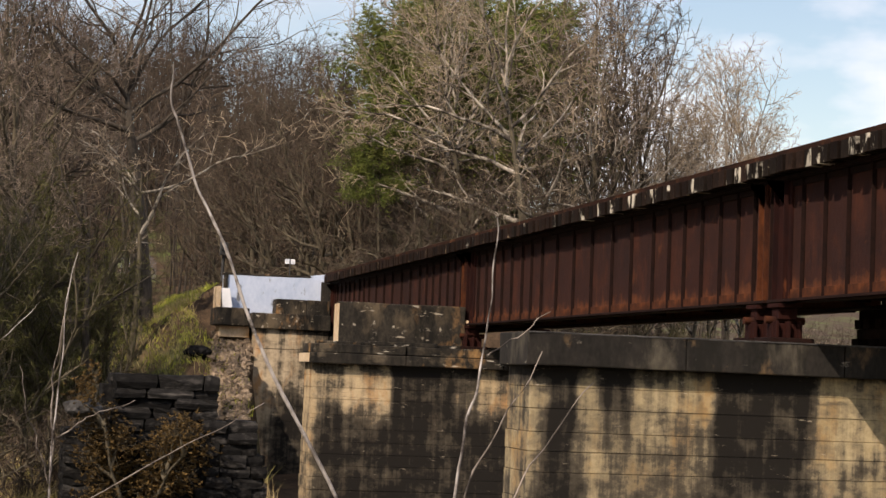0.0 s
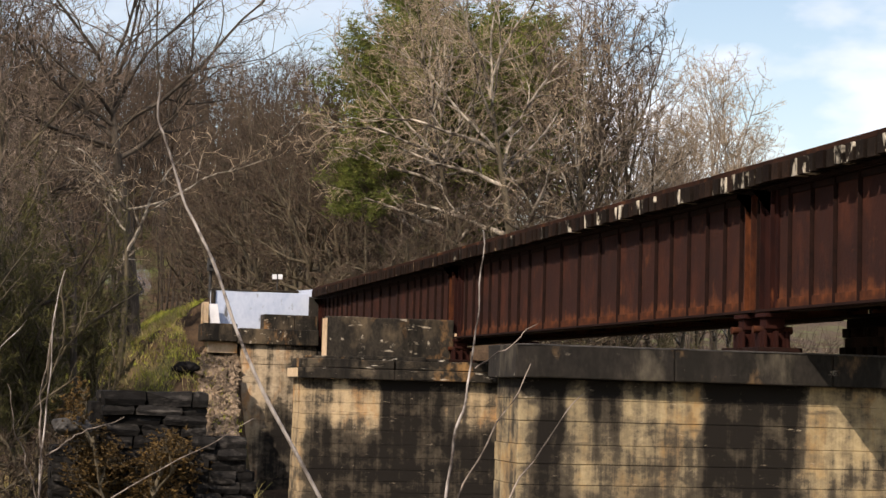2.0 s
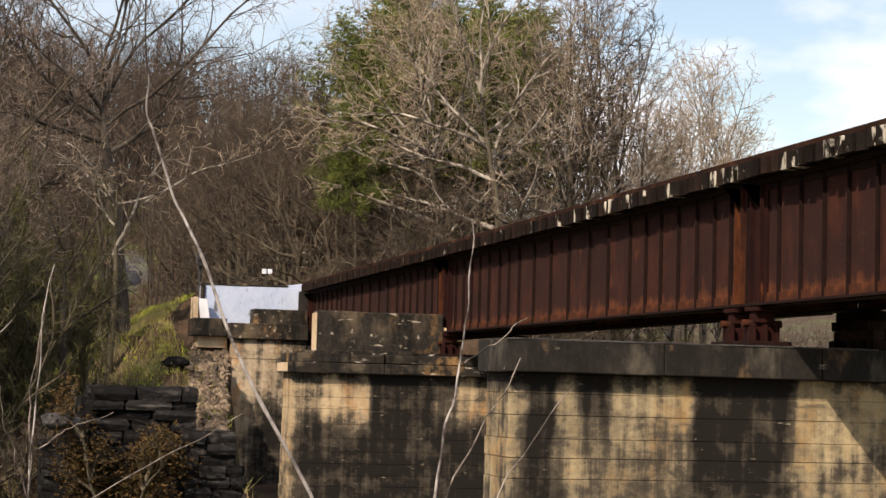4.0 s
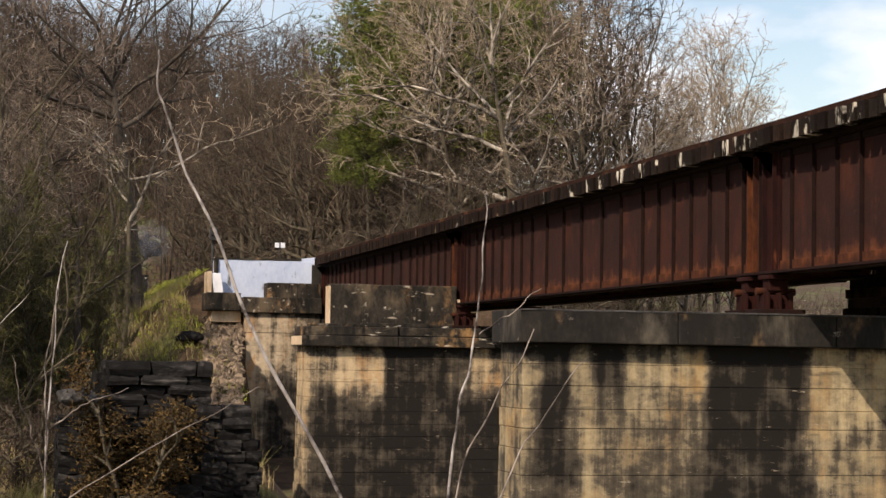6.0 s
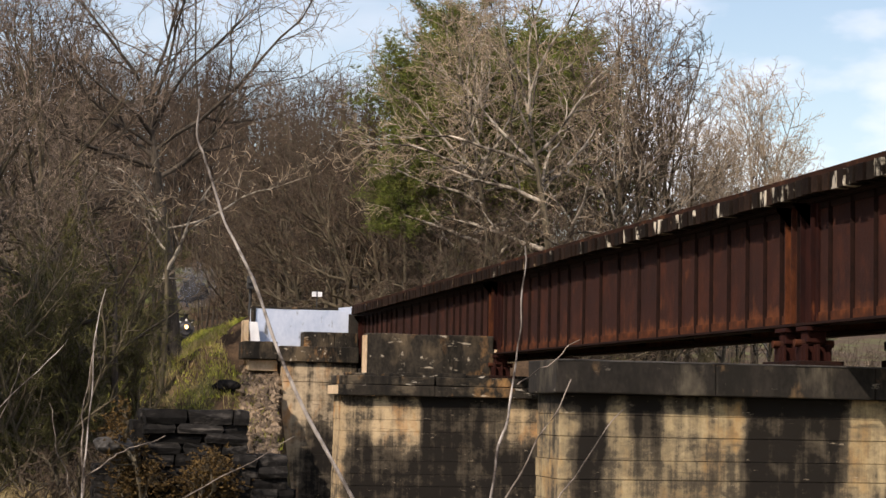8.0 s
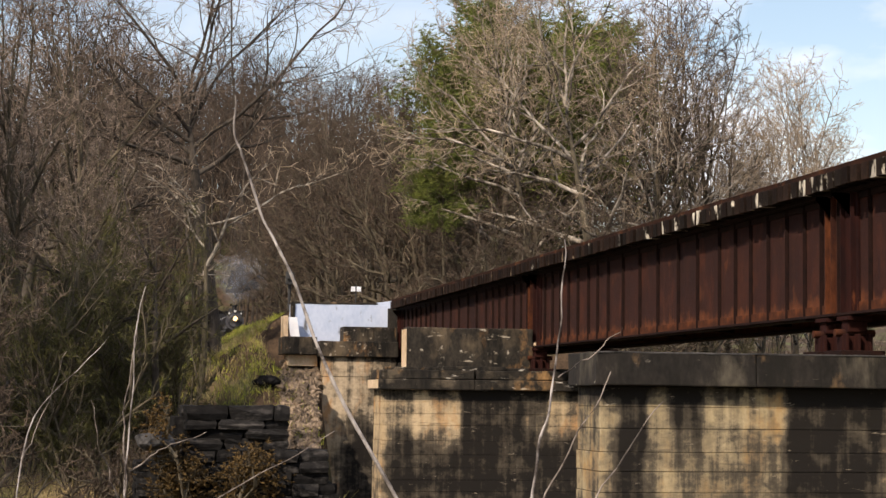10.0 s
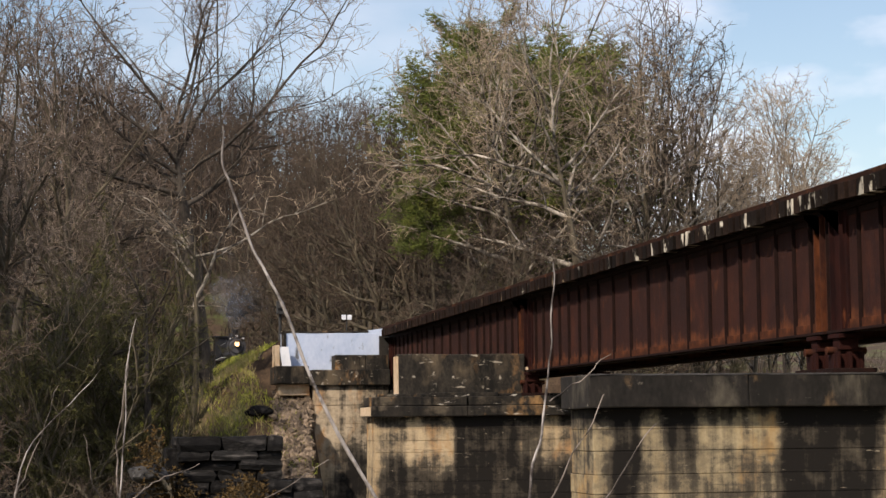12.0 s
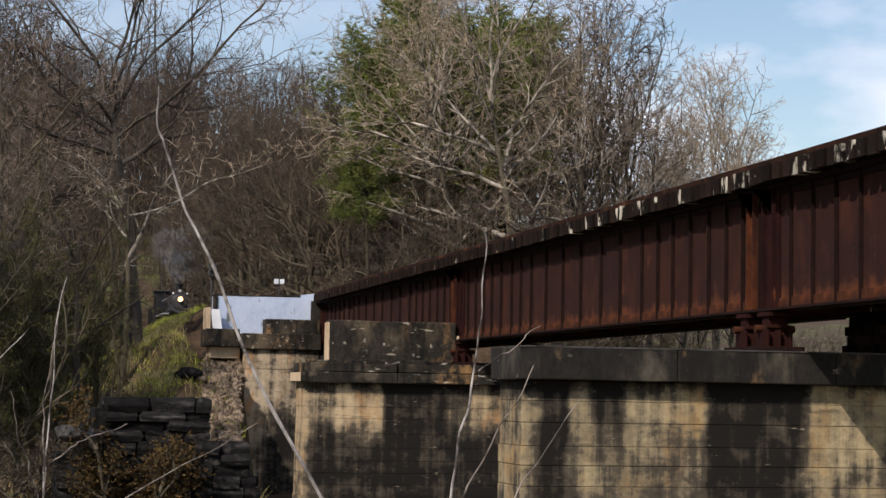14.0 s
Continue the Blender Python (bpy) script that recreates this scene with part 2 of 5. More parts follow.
CAP_WORN = material("chipped_cap_concrete", (0.009, 0.008, 0.006), (0.034, 0.028, 0.021), 1.6, 0.92, 0.0, (1, 1, 0.6), 0.6, 8, (0.10, 0.080, 0.055), 0.58, 0.07, 1.3, (0.8, 1, 1.2), cd=(0.55, 0.50, 0.42), cut2=0.655, soft2=0.025, patch2=2.6, stretch2=(0.55, 0.55, 3.2),
                    more=(((0.30, 0.17, 0.07), 0.62, 0.05, 0.8, (1, 1, 0.7)), ((0.006, 0.0055, 0.0045), 0.57, 0.06, 1.4, (1.5, 1.5, 0.3))))
BLOCK = material("dark_mossy_concrete", (0.010, 0.0085, 0.0065), (0.040, 0.033, 0.024), 1.8, 0.92, 0.0, (1, 1, 0.7), 0.6, 8, (0.11, 0.083, 0.052), 0.58, 0.08, 1.0, (1, 1, 0.6), cd=(0.48, 0.42, 0.33), cut2=0.66, soft2=0.035, patch2=2.6, stretch2=(1.2, 1, 1.1),
                 more=(((0.22, 0.12, 0.05), 0.62, 0.05, 1.0, (1, 1, 0.6)), ((0.007, 0.006, 0.0045), 0.56, 0.06, 1.3, (1.3, 1.3, 0.4)), ((0.36, 0.31, 0.24), 0.665, 0.03, 3.5, (0.5, 0.5, 1.8))))
BUFF = material("buff_concrete", (0.46, 0.33, 0.20), (0.70, 0.55, 0.38), 1.2, 0.9, 0.0, (1, 1, 0.6), 0.3, 9, (0.46, 0.24, 0.10), 0.60, 0.07, 0.9)
ABUTMENT = stained("buff_stained_concrete", (0.40, 0.31, 0.20), (0.66, 0.53, 0.37), (0.50, 0.25, 0.09), -4.2, 5.8,
                   ((-4.2, 0.0), (-3.6, 0.0), (-2.9, 0.1), (-2.6, 0.6), (-2.2, 0.1), (-1.5, 0.3), (-0.9, 0.8), (5.8, 0.6)), ((-4.2, 0.0), (-3.6, 0.05), (-3.2, 0.4), (-2.5, 0.75), (-1.5, 0.95), (5.8, 0.9)), 4.8, 0.8, z_top=7.75)
# blue tint stands in for the weaker light on the backwall
PALE = material("pale_weak_light_concrete", (0.40, 0.48, 0.62), (0.52, 0.59, 0.71), 1.0, 0.75, 0.0, (1, 1, 0.6), 0.15, 8, (0.10, 0.10, 0.10), 0.665, 0.05, 1.4, (1, 1, 0.5), cd=(0.030, 0.027, 0.024), cut2=0.675, soft2=0.04, patch2=2.6, stretch2=(0.8, 1, 0.5))
STONE = material("dark_ashlar", (0.004, 0.004, 0.004), (0.020, 0.019, 0.018), 2.5, 0.9, 0.0, (1, 1, 1), 1.0, 5, (0.060, 0.055, 0.050), 0.62, 0.08, 2.2, vary=0.5, spec=0.12)
GREYROCK = material("grey_rock", (0.022, 0.021, 0.020), (0.080, 0.077, 0.074), 2.5, 0.9, 0.0, (1, 1, 1), 0.9, 5)
RUBBLE = material("rubble", (0.045, 0.033, 0.023), (0.28, 0.21, 0.145), 3.0, 0.9, 0.0, (1, 1, 1), 0.7, 6, island=0.5)
EARTH = material("leaf_litter", (0.030, 0.019, 0.011), (0.095, 0.060, 0.034), 1.3, 0.95, 0.0, (1, 1, 1), 0.7, 9, (0.085, 0.10, 0.03), 0.57, 0.08, 0.16)
BALLAST = material("ballast", (0.08, 0.07, 0.06), (0.24, 0.21, 0.18), 6.0, 0.95, 0.0, (1, 1, 1), 0.9, 5)
GRASS = material("spring_grass", (0.11, 0.14, 0.016), (0.36, 0.37, 0.06), 0.8, 0.8, 0.0, (1, 1, 1), 0.0, 6, (0.26, 0.18, 0.08), 0.59, 0.06, 0.5, island=0.4)
STRAW = material("dry_weeds", (0.20, 0.15, 0.07), (0.44, 0.34, 0.17), 0.8, 0.85, 0.0, (1, 1, 1), 0.0, 6, (0.16, 0.17, 0.05), 0.55, 0.08, 0.4, island=0.35)
BARK = material("grey_bark", (0.036, 0.030, 0.020), (0.135, 0.112, 0.075), 2.0, 0.92, 0.0, (1, 1, 0.3), 0.5, 7)
BARK_DARK = material("dark_oak_bark", (0.022, 0.018, 0.014), (0.085, 0.070, 0.054), 2.0, 0.92, 0.0, (1, 1, 0.3), 0.5, 7)
BARK_PALE = material("pale_bark", (0.19, 0.162, 0.125), (0.54, 0.48, 0.39), 1.6, 0.9, 0.0, (1, 1, 0.35), 0.4, 7, (0.048, 0.039, 0.030), 0.50, 0.07, 1.6, (1, 1, 0.7))
TWIG = material("grey_brown_twigs", (0.155, 0.115, 0.078), (0.49, 0.39, 0.275), 0.5, 0.9, bump=0.0, island=0.5)
TWIG_DARK = material("dark_grey_twigs", (0.075, 0.057, 0.045), (0.29, 0.225, 0.175), 0.5, 0.9, bump=0.0, island=0.5)
TWIG_RED = material("red_brown_twigs", (0.034, 0.024, 0.017), (0.120, 0.086, 0.060), 0.4, 0.9, bump=0.0, island=0.5)
TWIG_OLIVE = material("olive_twigs", (0.030, 0.030, 0.009), (0.098, 0.092, 0.028), 0.4, 0.9, bump=0.0, island=0.5)
NEEDLES = material("pine_needles", (0.060, 0.085, 0.014), (0.165, 0.19, 0.038), 0.5, 0.7, bump=0.0, fine=5, cc=(0.24, 0.235, 0.06), cut=0.62, patch=0.35, island=0.4)
RUSTLEAF = material("rusty_leaves", (0.050, 0.032, 0.010), (0.125, 0.074, 0.022), 0.6, 0.85, bump=0.0, island=0.45)
SAPLING = material("pale_sapling_bark", (0.17, 0.148, 0.132), (0.50, 0.455, 0.415), 9.0, 0.7, 0.0, (1, 1, 0.4), 0.4, 5, (0.05, 0.040, 0.034), 0.53, 0.07, 9.0)
SHOOT = material("brown_shoot_bark", (0.10, 0.08, 0.065), (0.36, 0.30, 0.25), 9.0, 0.7, 0.0, (1, 1, 0.4), 0.4, 5, (0.03, 0.024, 0.02), 0.53, 0.07, 9.0)
BLACKIRON = material("black_iron", (0.012, 0.012, 0.014), (0.035, 0.035, 0.038), 2.0, 0.45, 0.3, bump=0.1, spec=0.5)
GRAPHITE = material("graphite_smokebox", (0.05, 0.05, 0.055), (0.11, 0.11, 0.12), 2.0, 0.5, 0.3, bump=0.1)
TRIMWHITE = material("white_trim_paint", (0.6, 0.6, 0.6), (0.75, 0.75, 0.75), 3.0, 0.6, bump=0.0)
BRASS = material("dull_brass", (0.35, 0.24, 0.10), (0.55, 0.40, 0.18), 3.0, 0.4, 0.8, bump=0.0)
RAILSTEEL = material("rail_steel", (0.05, 0.032, 0.024), (0.12, 0.08, 0.06), 3.0, 0.6, 0.5, bump=0.1)
SIGNWHITE = material("white_sign_paint", (0.72, 0.74, 0.76), (0.82, 0.83, 0.85), 3.0, 0.5, bump=0.0)
POSTDARK = material("dark_post", (0.02, 0.02, 0.02), (0.05, 0.05, 0.05), 3.0, 0.6, bump=0.1)
LAMP = glow("headlight_lens", (1.0, 0.66, 0.32), 3.0)


# ---- builders ----
def mesh_of(name, bm, mat, smooth=False):
    me = bpy.data.meshes.new(name)
    bm.normal_update()
    bm.to_mesh(me)
    bm.free()
    me.materials.append(mat)
    if smooth:
        me.shade_smooth()
    return me


def part(name, bm, mat, parent=None, label="", smooth=False):
    ob = new(name, mesh_of(name, bm, mat, smooth))
    if parent is not None:
        ob.parent = parent
    return tagged(ob, label)


def thing(name, label, category, group="", kind="", at=None):
    ob = new(name)
    if at is not None:
        ob.matrix_basis = at
    return tagged(ob, label, category, group, kind)


def add_box(bm, x0, x1, y0, y1, z0, z1, bevel=0.0):
    r = bmesh.ops.create_cube(bm, size=1.0, matrix=Matrix.Translation(((x0 + x1) / 2, (y0 + y1) / 2, (z0 + z1) / 2)) @ Matrix.Diagonal((x1 - x0, y1 - y0, z1 - z0, 1)))
    if bevel:
        es = {e for v in r["verts"] for e in v.link_edges}
        bmesh.ops.bevel(bm, geom=list(es), offset=bevel, segments=2, profile=0.6, affect="EDGES")
    return bm


def box(x0, x1, y0, y1, z0, z1, bevel=0.0):
    return add_box(bmesh.new(), x0, x1, y0, y1, z0, z1, bevel)


def add_cyl(bm, r0, r1, length, m, n=24):
    bmesh.ops.create_cone(bm, cap_ends=True, segments=n, radius1=r0, radius2=r1, depth=length, matrix=m)
    return bm


def cyl(r0, r1, length, m, n=24):
    return add_cyl(bmesh.new(), r0, r1, length, m, n)


ALONG_Y = Matrix.Rotation(radians(90), 4, "X")
ALONG_X = Matrix.Rotation(radians(90), 4, "Y")


def roughen(bm, amount, size, seed=0.0):
    for v in bm.verts:
        v.co += Vector(noise.noise_vector(v.co * size + Vector((seed, seed * 1.7, 0)))) * amount


def raw_mesh(name, vs, fs, mat, smooth=False):
    me = bpy.data.meshes.new(name)
    me.from_pydata([tuple(v) for v in vs], [], fs)
    me.materials.append(mat)
    if smooth:
        me.shade_smooth()
    return me


# ---- ground ----
def sstep(a, b, x):
    t = min(1.0, max(0.0, (x - a) / (b - a)))
    return t * t * (3 - 2 * t)


def ground_z(x, y):
    z = 4.3 - 4.3 * sstep(6, 24, y) + 2.6 * sstep(48, 68, y) + 3.0 * sstep(70, 120, y) + 4.0 * sstep(130, 240, y)
    z += 3.0 * sstep(30, 90, abs(x - 1)) * sstep(60, 110, y)
    z += (14.0 + 21.0 * (1 - sstep(35, 105, x))) * sstep(235, 365, y)
    z -= 2.6 * sstep(-6.5, -3.5, x) * sstep(50, 66, y) * (1 - sstep(84, 93, y))
    crest = 10.15 - max(0.0, abs(x - 1.15) - 6.0) / 1.45
    grassy = crest - max(0.0, 89.5 - y) * 0.75
    stony = 7.6 - max(0.0, 89.0 - y) * 0.45
    edge = min(-3.8, -14.55 + 0.1243 * y)
    if x > edge and y < 90.4:
        crest = 7.4 - (90.4 - y) * 4.0
    elif x < -5.5 or y >= 90.4:
        side = sstep(-7.2, -5.5, x) if y < 90.4 else 0.0
        crest = grassy + (min(stony, grassy) - grassy) * side
    else:
        crest = stony
    if crest > z - 1.0:
        k = sstep(-1.0, 1.0, crest - z)
        z = z + (crest - z) * k if crest < z + 1.0 else crest
    z += 0.22 * noise.noise((x * 0.35, y * 0.35, 0)) + 0.5 * noise.noise((x * 0.06, y * 0.06, 3))
    return z


def steps(pairs):
    out = []
    for a, b, s in pairs:
        out += list(np.arange(a, b, s))
    return out + [pairs[-1][1]]


gx = steps([(-3000, -400, 400), (-400, -60, 20), (-60, -24, 3), (-24, 16, 0.8), (16, 60, 3), (60, 400, 20), (400, 3000, 400)])
gy = steps([(-3000, -200, 400), (-200, 0, 20), (0, 60, 3), (60, 125, 0.8), (125, 260, 4), (260, 600, 20), (600, 4000, 400)])
gv = [(x, y, ground_z(x, y)) for y in gy for x in gx]
nx = len(gx)
gf = [(j * nx + i, j * nx + i + 1, (j + 1) * nx + i + 1, (j + 1) * nx + i) for j in range(len(gy) - 1) for i in range(nx - 1)]
ground = new("ground", raw_mesh("ground", gv, gf, EARTH, True))
tagged(ground, "wooded river bank covered in brown leaf litter and grass", "ground", kind="structure")


# ---- piers and abutment ----
def pier_body(name, x0, x1, y0, y1, z0, z1, mat, parent, course=0.42, batter=0.012, seed=1):
    """Concrete cast in lifts: each lift slightly proud of or behind its neighbour, with a shadow joint."""
    rng = random.Random(seed)
    part("core", box(x0 + 0.03, x1 - 0.03, y0 + 0.03, y1 - 0.03, z0, z1 - 0.02), mat, parent)
    z = z1
    while z > z0:
        b = max(z0, z - course * rng.uniform(0.85, 1.15))
        o = rng.uniform(-0.012, 0.012) + (z1 - z) * batter
        bm = box(x0 - o, x1 + o, y0 - o, y1 + o, b + 0.010, z, 0.010)
        part(name, bm, mat, parent)
        z = b


def make_pier(y0, x0, seed, group, mat):
    p = thing("bridge_pier", "tall stained concrete bridge pier with black water streaks", "bridge pier", group)
    pier_body("lift", x0 + 0.17, 5.6, y0 + 0.30, y0 + 1.95, -1.5, 6.27, mat, p, seed=seed)
    xs = [x0, x0 + 3.1, x0 + 6.3, 5.8]
    for a, b in zip(xs, xs[1:]):
        lower = 6.60 if y0 > 50 else 6.9
        c = box(a + 0.006, b - 0.006, y0, y0 + 2.1, 6.28, lower, 0.03)
        bmesh.ops.subdivide_edges(c, edges=c.edges[:], cuts=3, use_grid_fill=True)
        roughen(c, 0.016, 2.4, seed)
        part("cap_stone", c, CAP if lower > 6.8 else CAP_WORN, p, "weathered grey concrete cap course")
        if lower < 6.9:
            c = box(a + 0.07, b - 0.006, y0 + 0.07, y0 + 2.03, lower + 0.015, 6.9, 0.03)
            bmesh.ops.subdivide_edges(c, edges=c.edges[:], cuts=3, use_grid_fill=True)
            roughen(c, 0.025, 2.8, seed + 5)
            part("upper_course", c, CAP_WORN, p, "dark chipped upper cap course")
    if y0 > 50:
        # thin buff slab paints the cap's left end as sunlit
        part("sunlit_cap_end", box(x0 - 0.035, x0 + 0.01, y0 + 0.05, y0 + 2.05, 6.30, 6.58, 0.012), BUFF, p, "buff end slab of the cap course, coloured for the sun on it")
    else:
        e = box(x0 + 0.02, 2.2, y0 - 0.012, y0 + 0.04, 6.875, 6.906, 0.008)
        bmesh.ops.subdivide_edges(e, edges=[q for q in e.edges if abs(q.verts[0].co.x - q.verts[1].co.x) > 1], cuts=40)
        roughen(e, 0.012, 3.1, 3)
        part("worn_edge", e, GREYROCK, p, "pale worn top edge")
    return p


pier_near = make_pier(34.2, -5.27, 3, "bridge piers", PIER_NEAR)
pier_mid = make_pier(59.8, -5.36, 8, "bridge piers", PIER_MID)
# low wall standing on the middle pier, and a broken upper course
raised = thing("parapet_block", "dark mossy concrete block standing on the pier cap", "concrete block")
b = box(-4.36, -0.2, 60.5, 61.2, 6.9, 8.27, 0.04)
bmesh.ops.subdivide_edges(b, edges=b.edges[:], cuts=4, use_grid_fill=True)
roughen(b, 0.03, 1.6, 2)
part("block", b, BLOCK, raised)
b = box(-0.19, 0.16, 60.55, 61.2, 6.9, 7.85, 0.05)
bmesh.ops.subdivide_edges(b, edges=b.edges[:], cuts=3, use_grid_fill=True)
roughen(b, 0.07, 3.0, 6)
part("broken_end", b, BUFF, raised, "broken rust-stained buff end of the block")
# lighter slab puts the sunlit look of this end into the colour
part("end_face", box(-4.41, -4.35, 60.52, 61.16, 6.92, 8.2, 0.015), BUFF, raised, "buff slab on the block's end, coloured for the sun on it")
b = bmesh.new()
for i, (a, c2) in enumerate(((-5.1, -3.4), (-3.38, -1.2), (-1.18, 1.4))):
    add_box(b, a, c2, 60.02 + 0.03 * i, 60.5, 6.9, 6.99 + 0.04 * (i % 2), 0.02)
part("ledge", b, CAP_WORN, raised)

abut = thing("bridge_abutment", "buff concrete bridge abutment with dark stained ledges", "abutment")
pier_body("lift", -3.75, 5.6, 86.6, 89.0, -0.5, 6.93, ABUTMENT, abut, course=0.8, seed=5)
b = box(-3.95, -0.35, 86.4, 89.2, 7.85, 8.55, 0.04)
bmesh.ops.subdivide_edges(b, edges=b.edges[:], cuts=3, use_grid_fill=True)
roughen(b, 0.02, 1.5, 4)
part("bridge_seat", b, BLOCK, abut)
part("girder_seat", box(-0.33, 5.8, 86.4, 89.2, 6.95, 7.6, 0.03), CAP, abut)
part("track_backwall", box(0.12, 5.6, 89.2, 89.7, 7.6, 10.1, 0.03), CAP, abut)
for x0, x1 in ((-2.75, -1.35), (-1.33, -0.3)):
    part("pedestal", box(x0, x1, 87.3, 88.6, 8.552, 9.25, 0.04), BLOCK, abut)
part("breast_top", box(-3.75, -0.4, 86.6, 89.0, 6.95, 7.83, 0.02), ABUTMENT, abut)
part("backwall", box(-5.0, 0.1, 89.2, 89.7, 8.55, 10.35, 0.03), PALE, abut, "pale painted concrete backwall, tinted blue-grey for its weaker light")
c = box(-5.05, -0.9, 89.17, 89.72, 10.352, 10.44, 0.02)
bmesh.ops.subdivide_edges(c, edges=c.edges[:], cuts=4, use_grid_fill=True)
roughen(c, 0.03, 2.6, 8)
part("coping", c, BLOCK, abut)
part("wall_end", box(-5.02, -4.80, 89.12, 89.195, 8.78, 10.34, 0.015), BLOCK, abut, "dark stained end of the backwall")
part("girder_side", box(-0.42, 0.1, 89.14, 89.195, 8.6, 10.2, 0.015), CAP_WORN, abut, "dark streaked concrete beside the girder")
c = box(-5.12, -4.68, 88.55, 88.9, 8.76, 9.68, 0.03)
for v in c.verts:
    v.co.x -= (v.co.z - 9.2) * 0.16
# white here stands in for the stronger light on the stub
part("backwall_end", c, SIGNWHITE, abut, "leaning stub wall, coloured white for its brighter lit face")
part("timber_stop", box(-5.4, -5.17, 88.5, 89.6, 8.75, 9.75, 0.02), BUFF, abut)
part("wing_ledge", box(-5.5, -3.97, 87.2, 89.6, 7.95, 8.75, 0.04), BLOCK, abut)
part("wing_wall", box(-5.25, -3.9, 87.6, 89.5, 7.42, 7.93, 0.04), BUFF, abut)
slab = box(-1.5, 0.15, 89.22, 89.6, 10.34, 10.60, 0.03)
for v in slab.verts:
    if v.co.x < -0.6:
        v.co.z = min(v.co.z, 10.40)
part("broken_slab", slab, PALE, abut)

# ---- girder spans ----
PANELS = [0.0, 0.9, 1.8, 2.8, 3.9, 5.0, 6.0, 7.1, 8.7, 10.2, 11.9, 13.5, 15.1, 16.6, 17.7, 18.7, 19.9, 21.0, 22.0, 23.0, 24.0, 25.3]
ZB, ZT = 7.72, 10.08


def make_span(y0, length, group):
    s = thing("plate_girder_span", "rust-red riveted steel plate girder bridge span", "bridge span", group, at=pose(0, y0, 0))
    k = length / 25.3
    stiff = mesh_of("stiffener", add_box(box(-0.10, -0.012, -0.007, 0.007, ZB + 0.03, ZT - 0.03), -0.026, -0.012, -0.007, 0.085, ZB + 0.03, ZT - 0.03), RUST_DARK)
    foot = mesh_of("flange_angle", box(-0.05, -0.012, -0.4, 0.4, ZB + 0.03, ZB + 0.21, 0.006), RUST_EDGE)
    for gx0, side in ((0.0, 1), (2.3, -1)):
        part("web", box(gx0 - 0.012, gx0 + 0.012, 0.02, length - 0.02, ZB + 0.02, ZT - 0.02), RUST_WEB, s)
        part("top_flange", add_box(box(gx0 - 0.21, gx0 + 0.21, 0.0, length, ZT - 0.02, ZT + 0.03), gx0 - 0.16, gx0 + 0.16, 0.0, length, ZT - 0.05, ZT - 0.02), RUST_DARK, s)
        part("bottom_flange", add_box(box(gx0 - 0.21, gx0 + 0.21, 0.0, length, ZB - 0.03, ZB + 0.02), gx0 - 0.16, gx0 + 0.16, 1.5, length - 1.5, ZB - 0.06, ZB - 0.03), RUST_DARK, s)
        part("top_angle", box(gx0 - 0.05, gx0 + 0.05, 0.03, length - 0.03, ZT - 0.17, ZT - 0.05), RUST_DARK, s)
        for p in PANELS:
            o = new("stiffener", stiff)
            o.parent = s
            o.matrix_basis = Matrix.Translation((gx0, p * k, 0)) if side > 0 else Matrix.Translation((gx0, p * k, 0)) @ Matrix.Rotation(math.pi, 4, "Z")
        if side > 0:
            for a, c in zip(PANELS, PANELS[1:]):
                w = (c - a) * k - 0.10
                o = new("flange_angle", foot)
                o.parent = s
                o.matrix_basis = Matrix.Translation((gx0, (a + c) / 2 * k + 0.04, 0)) @ Matrix.Diagonal((1, w / 0.8, 1, 1))
            for a, c in ((0.02, 0.55), (length - 0.75, length - 0.02)):
                e = box(gx0 - 0.07, gx0 - 0.012, a, c, ZB + 0.02, ZT - 0.05, 0.008)
                add_box(e, gx0 - 0.17, gx0 - 0.06, a + 0.10, a + 0.125, ZB + 0.02, ZT - 0.05)
                add_box(e, gx0 - 0.17, gx0 - 0.06, c - 0.125, c - 0.10, ZB + 0.02, ZT - 0.05)
                part("end_post", e, RUST_ORANGE if a < 1 else RUST, s, "rusted end post plates")
    for q in range(7):
        y = 0.4 + q * (length - 0.8) / 6
        b = box(0.05, 2.25, y - 0.05, y + 0.05, ZB + 0.1, ZB + 0.25)
        add_box(b, 0.05, 2.25, y - 0.05, y + 0.05, ZT - 0.3, ZT - 0.15)
        bmesh.ops.create_cube(b, size=1.0, matrix=Matrix.Translation((1.15, y, (ZB + ZT) / 2)) @ Matrix.Rotation(radians(43), 4, "Y") @ Matrix.Diagonal((2.8, 0.08, 0.1, 1)))
        bmesh.ops.create_cube(b, size=1.0, matrix=Matrix.Translation((1.15, y + 0.09, (ZB + ZT) / 2)) @ Matrix.Rotation(radians(-43), 4, "Y") @ Matrix.Diagonal((2.8, 0.08, 0.1, 1)))
        part("cross_frame", b, RUST_DARK, s)
    # gusset brackets under the tie ends at the ends of the span
    for y in (0.3, length - 0.4):
        g = bmesh.new()
        v = [g.verts.new(c) for c in ((-0.02, y, ZT - 0.55), (-0.02, y, ZT - 0.03), (-0.42, y, ZT - 0.03), (-0.42, y, ZT - 0.10))]
        f = g.faces.new(v)
        bmesh.ops.solidify(g, geom=[f], thickness=0.03)
        part("bracket", g, RUST_ORANGE, s)
    return s


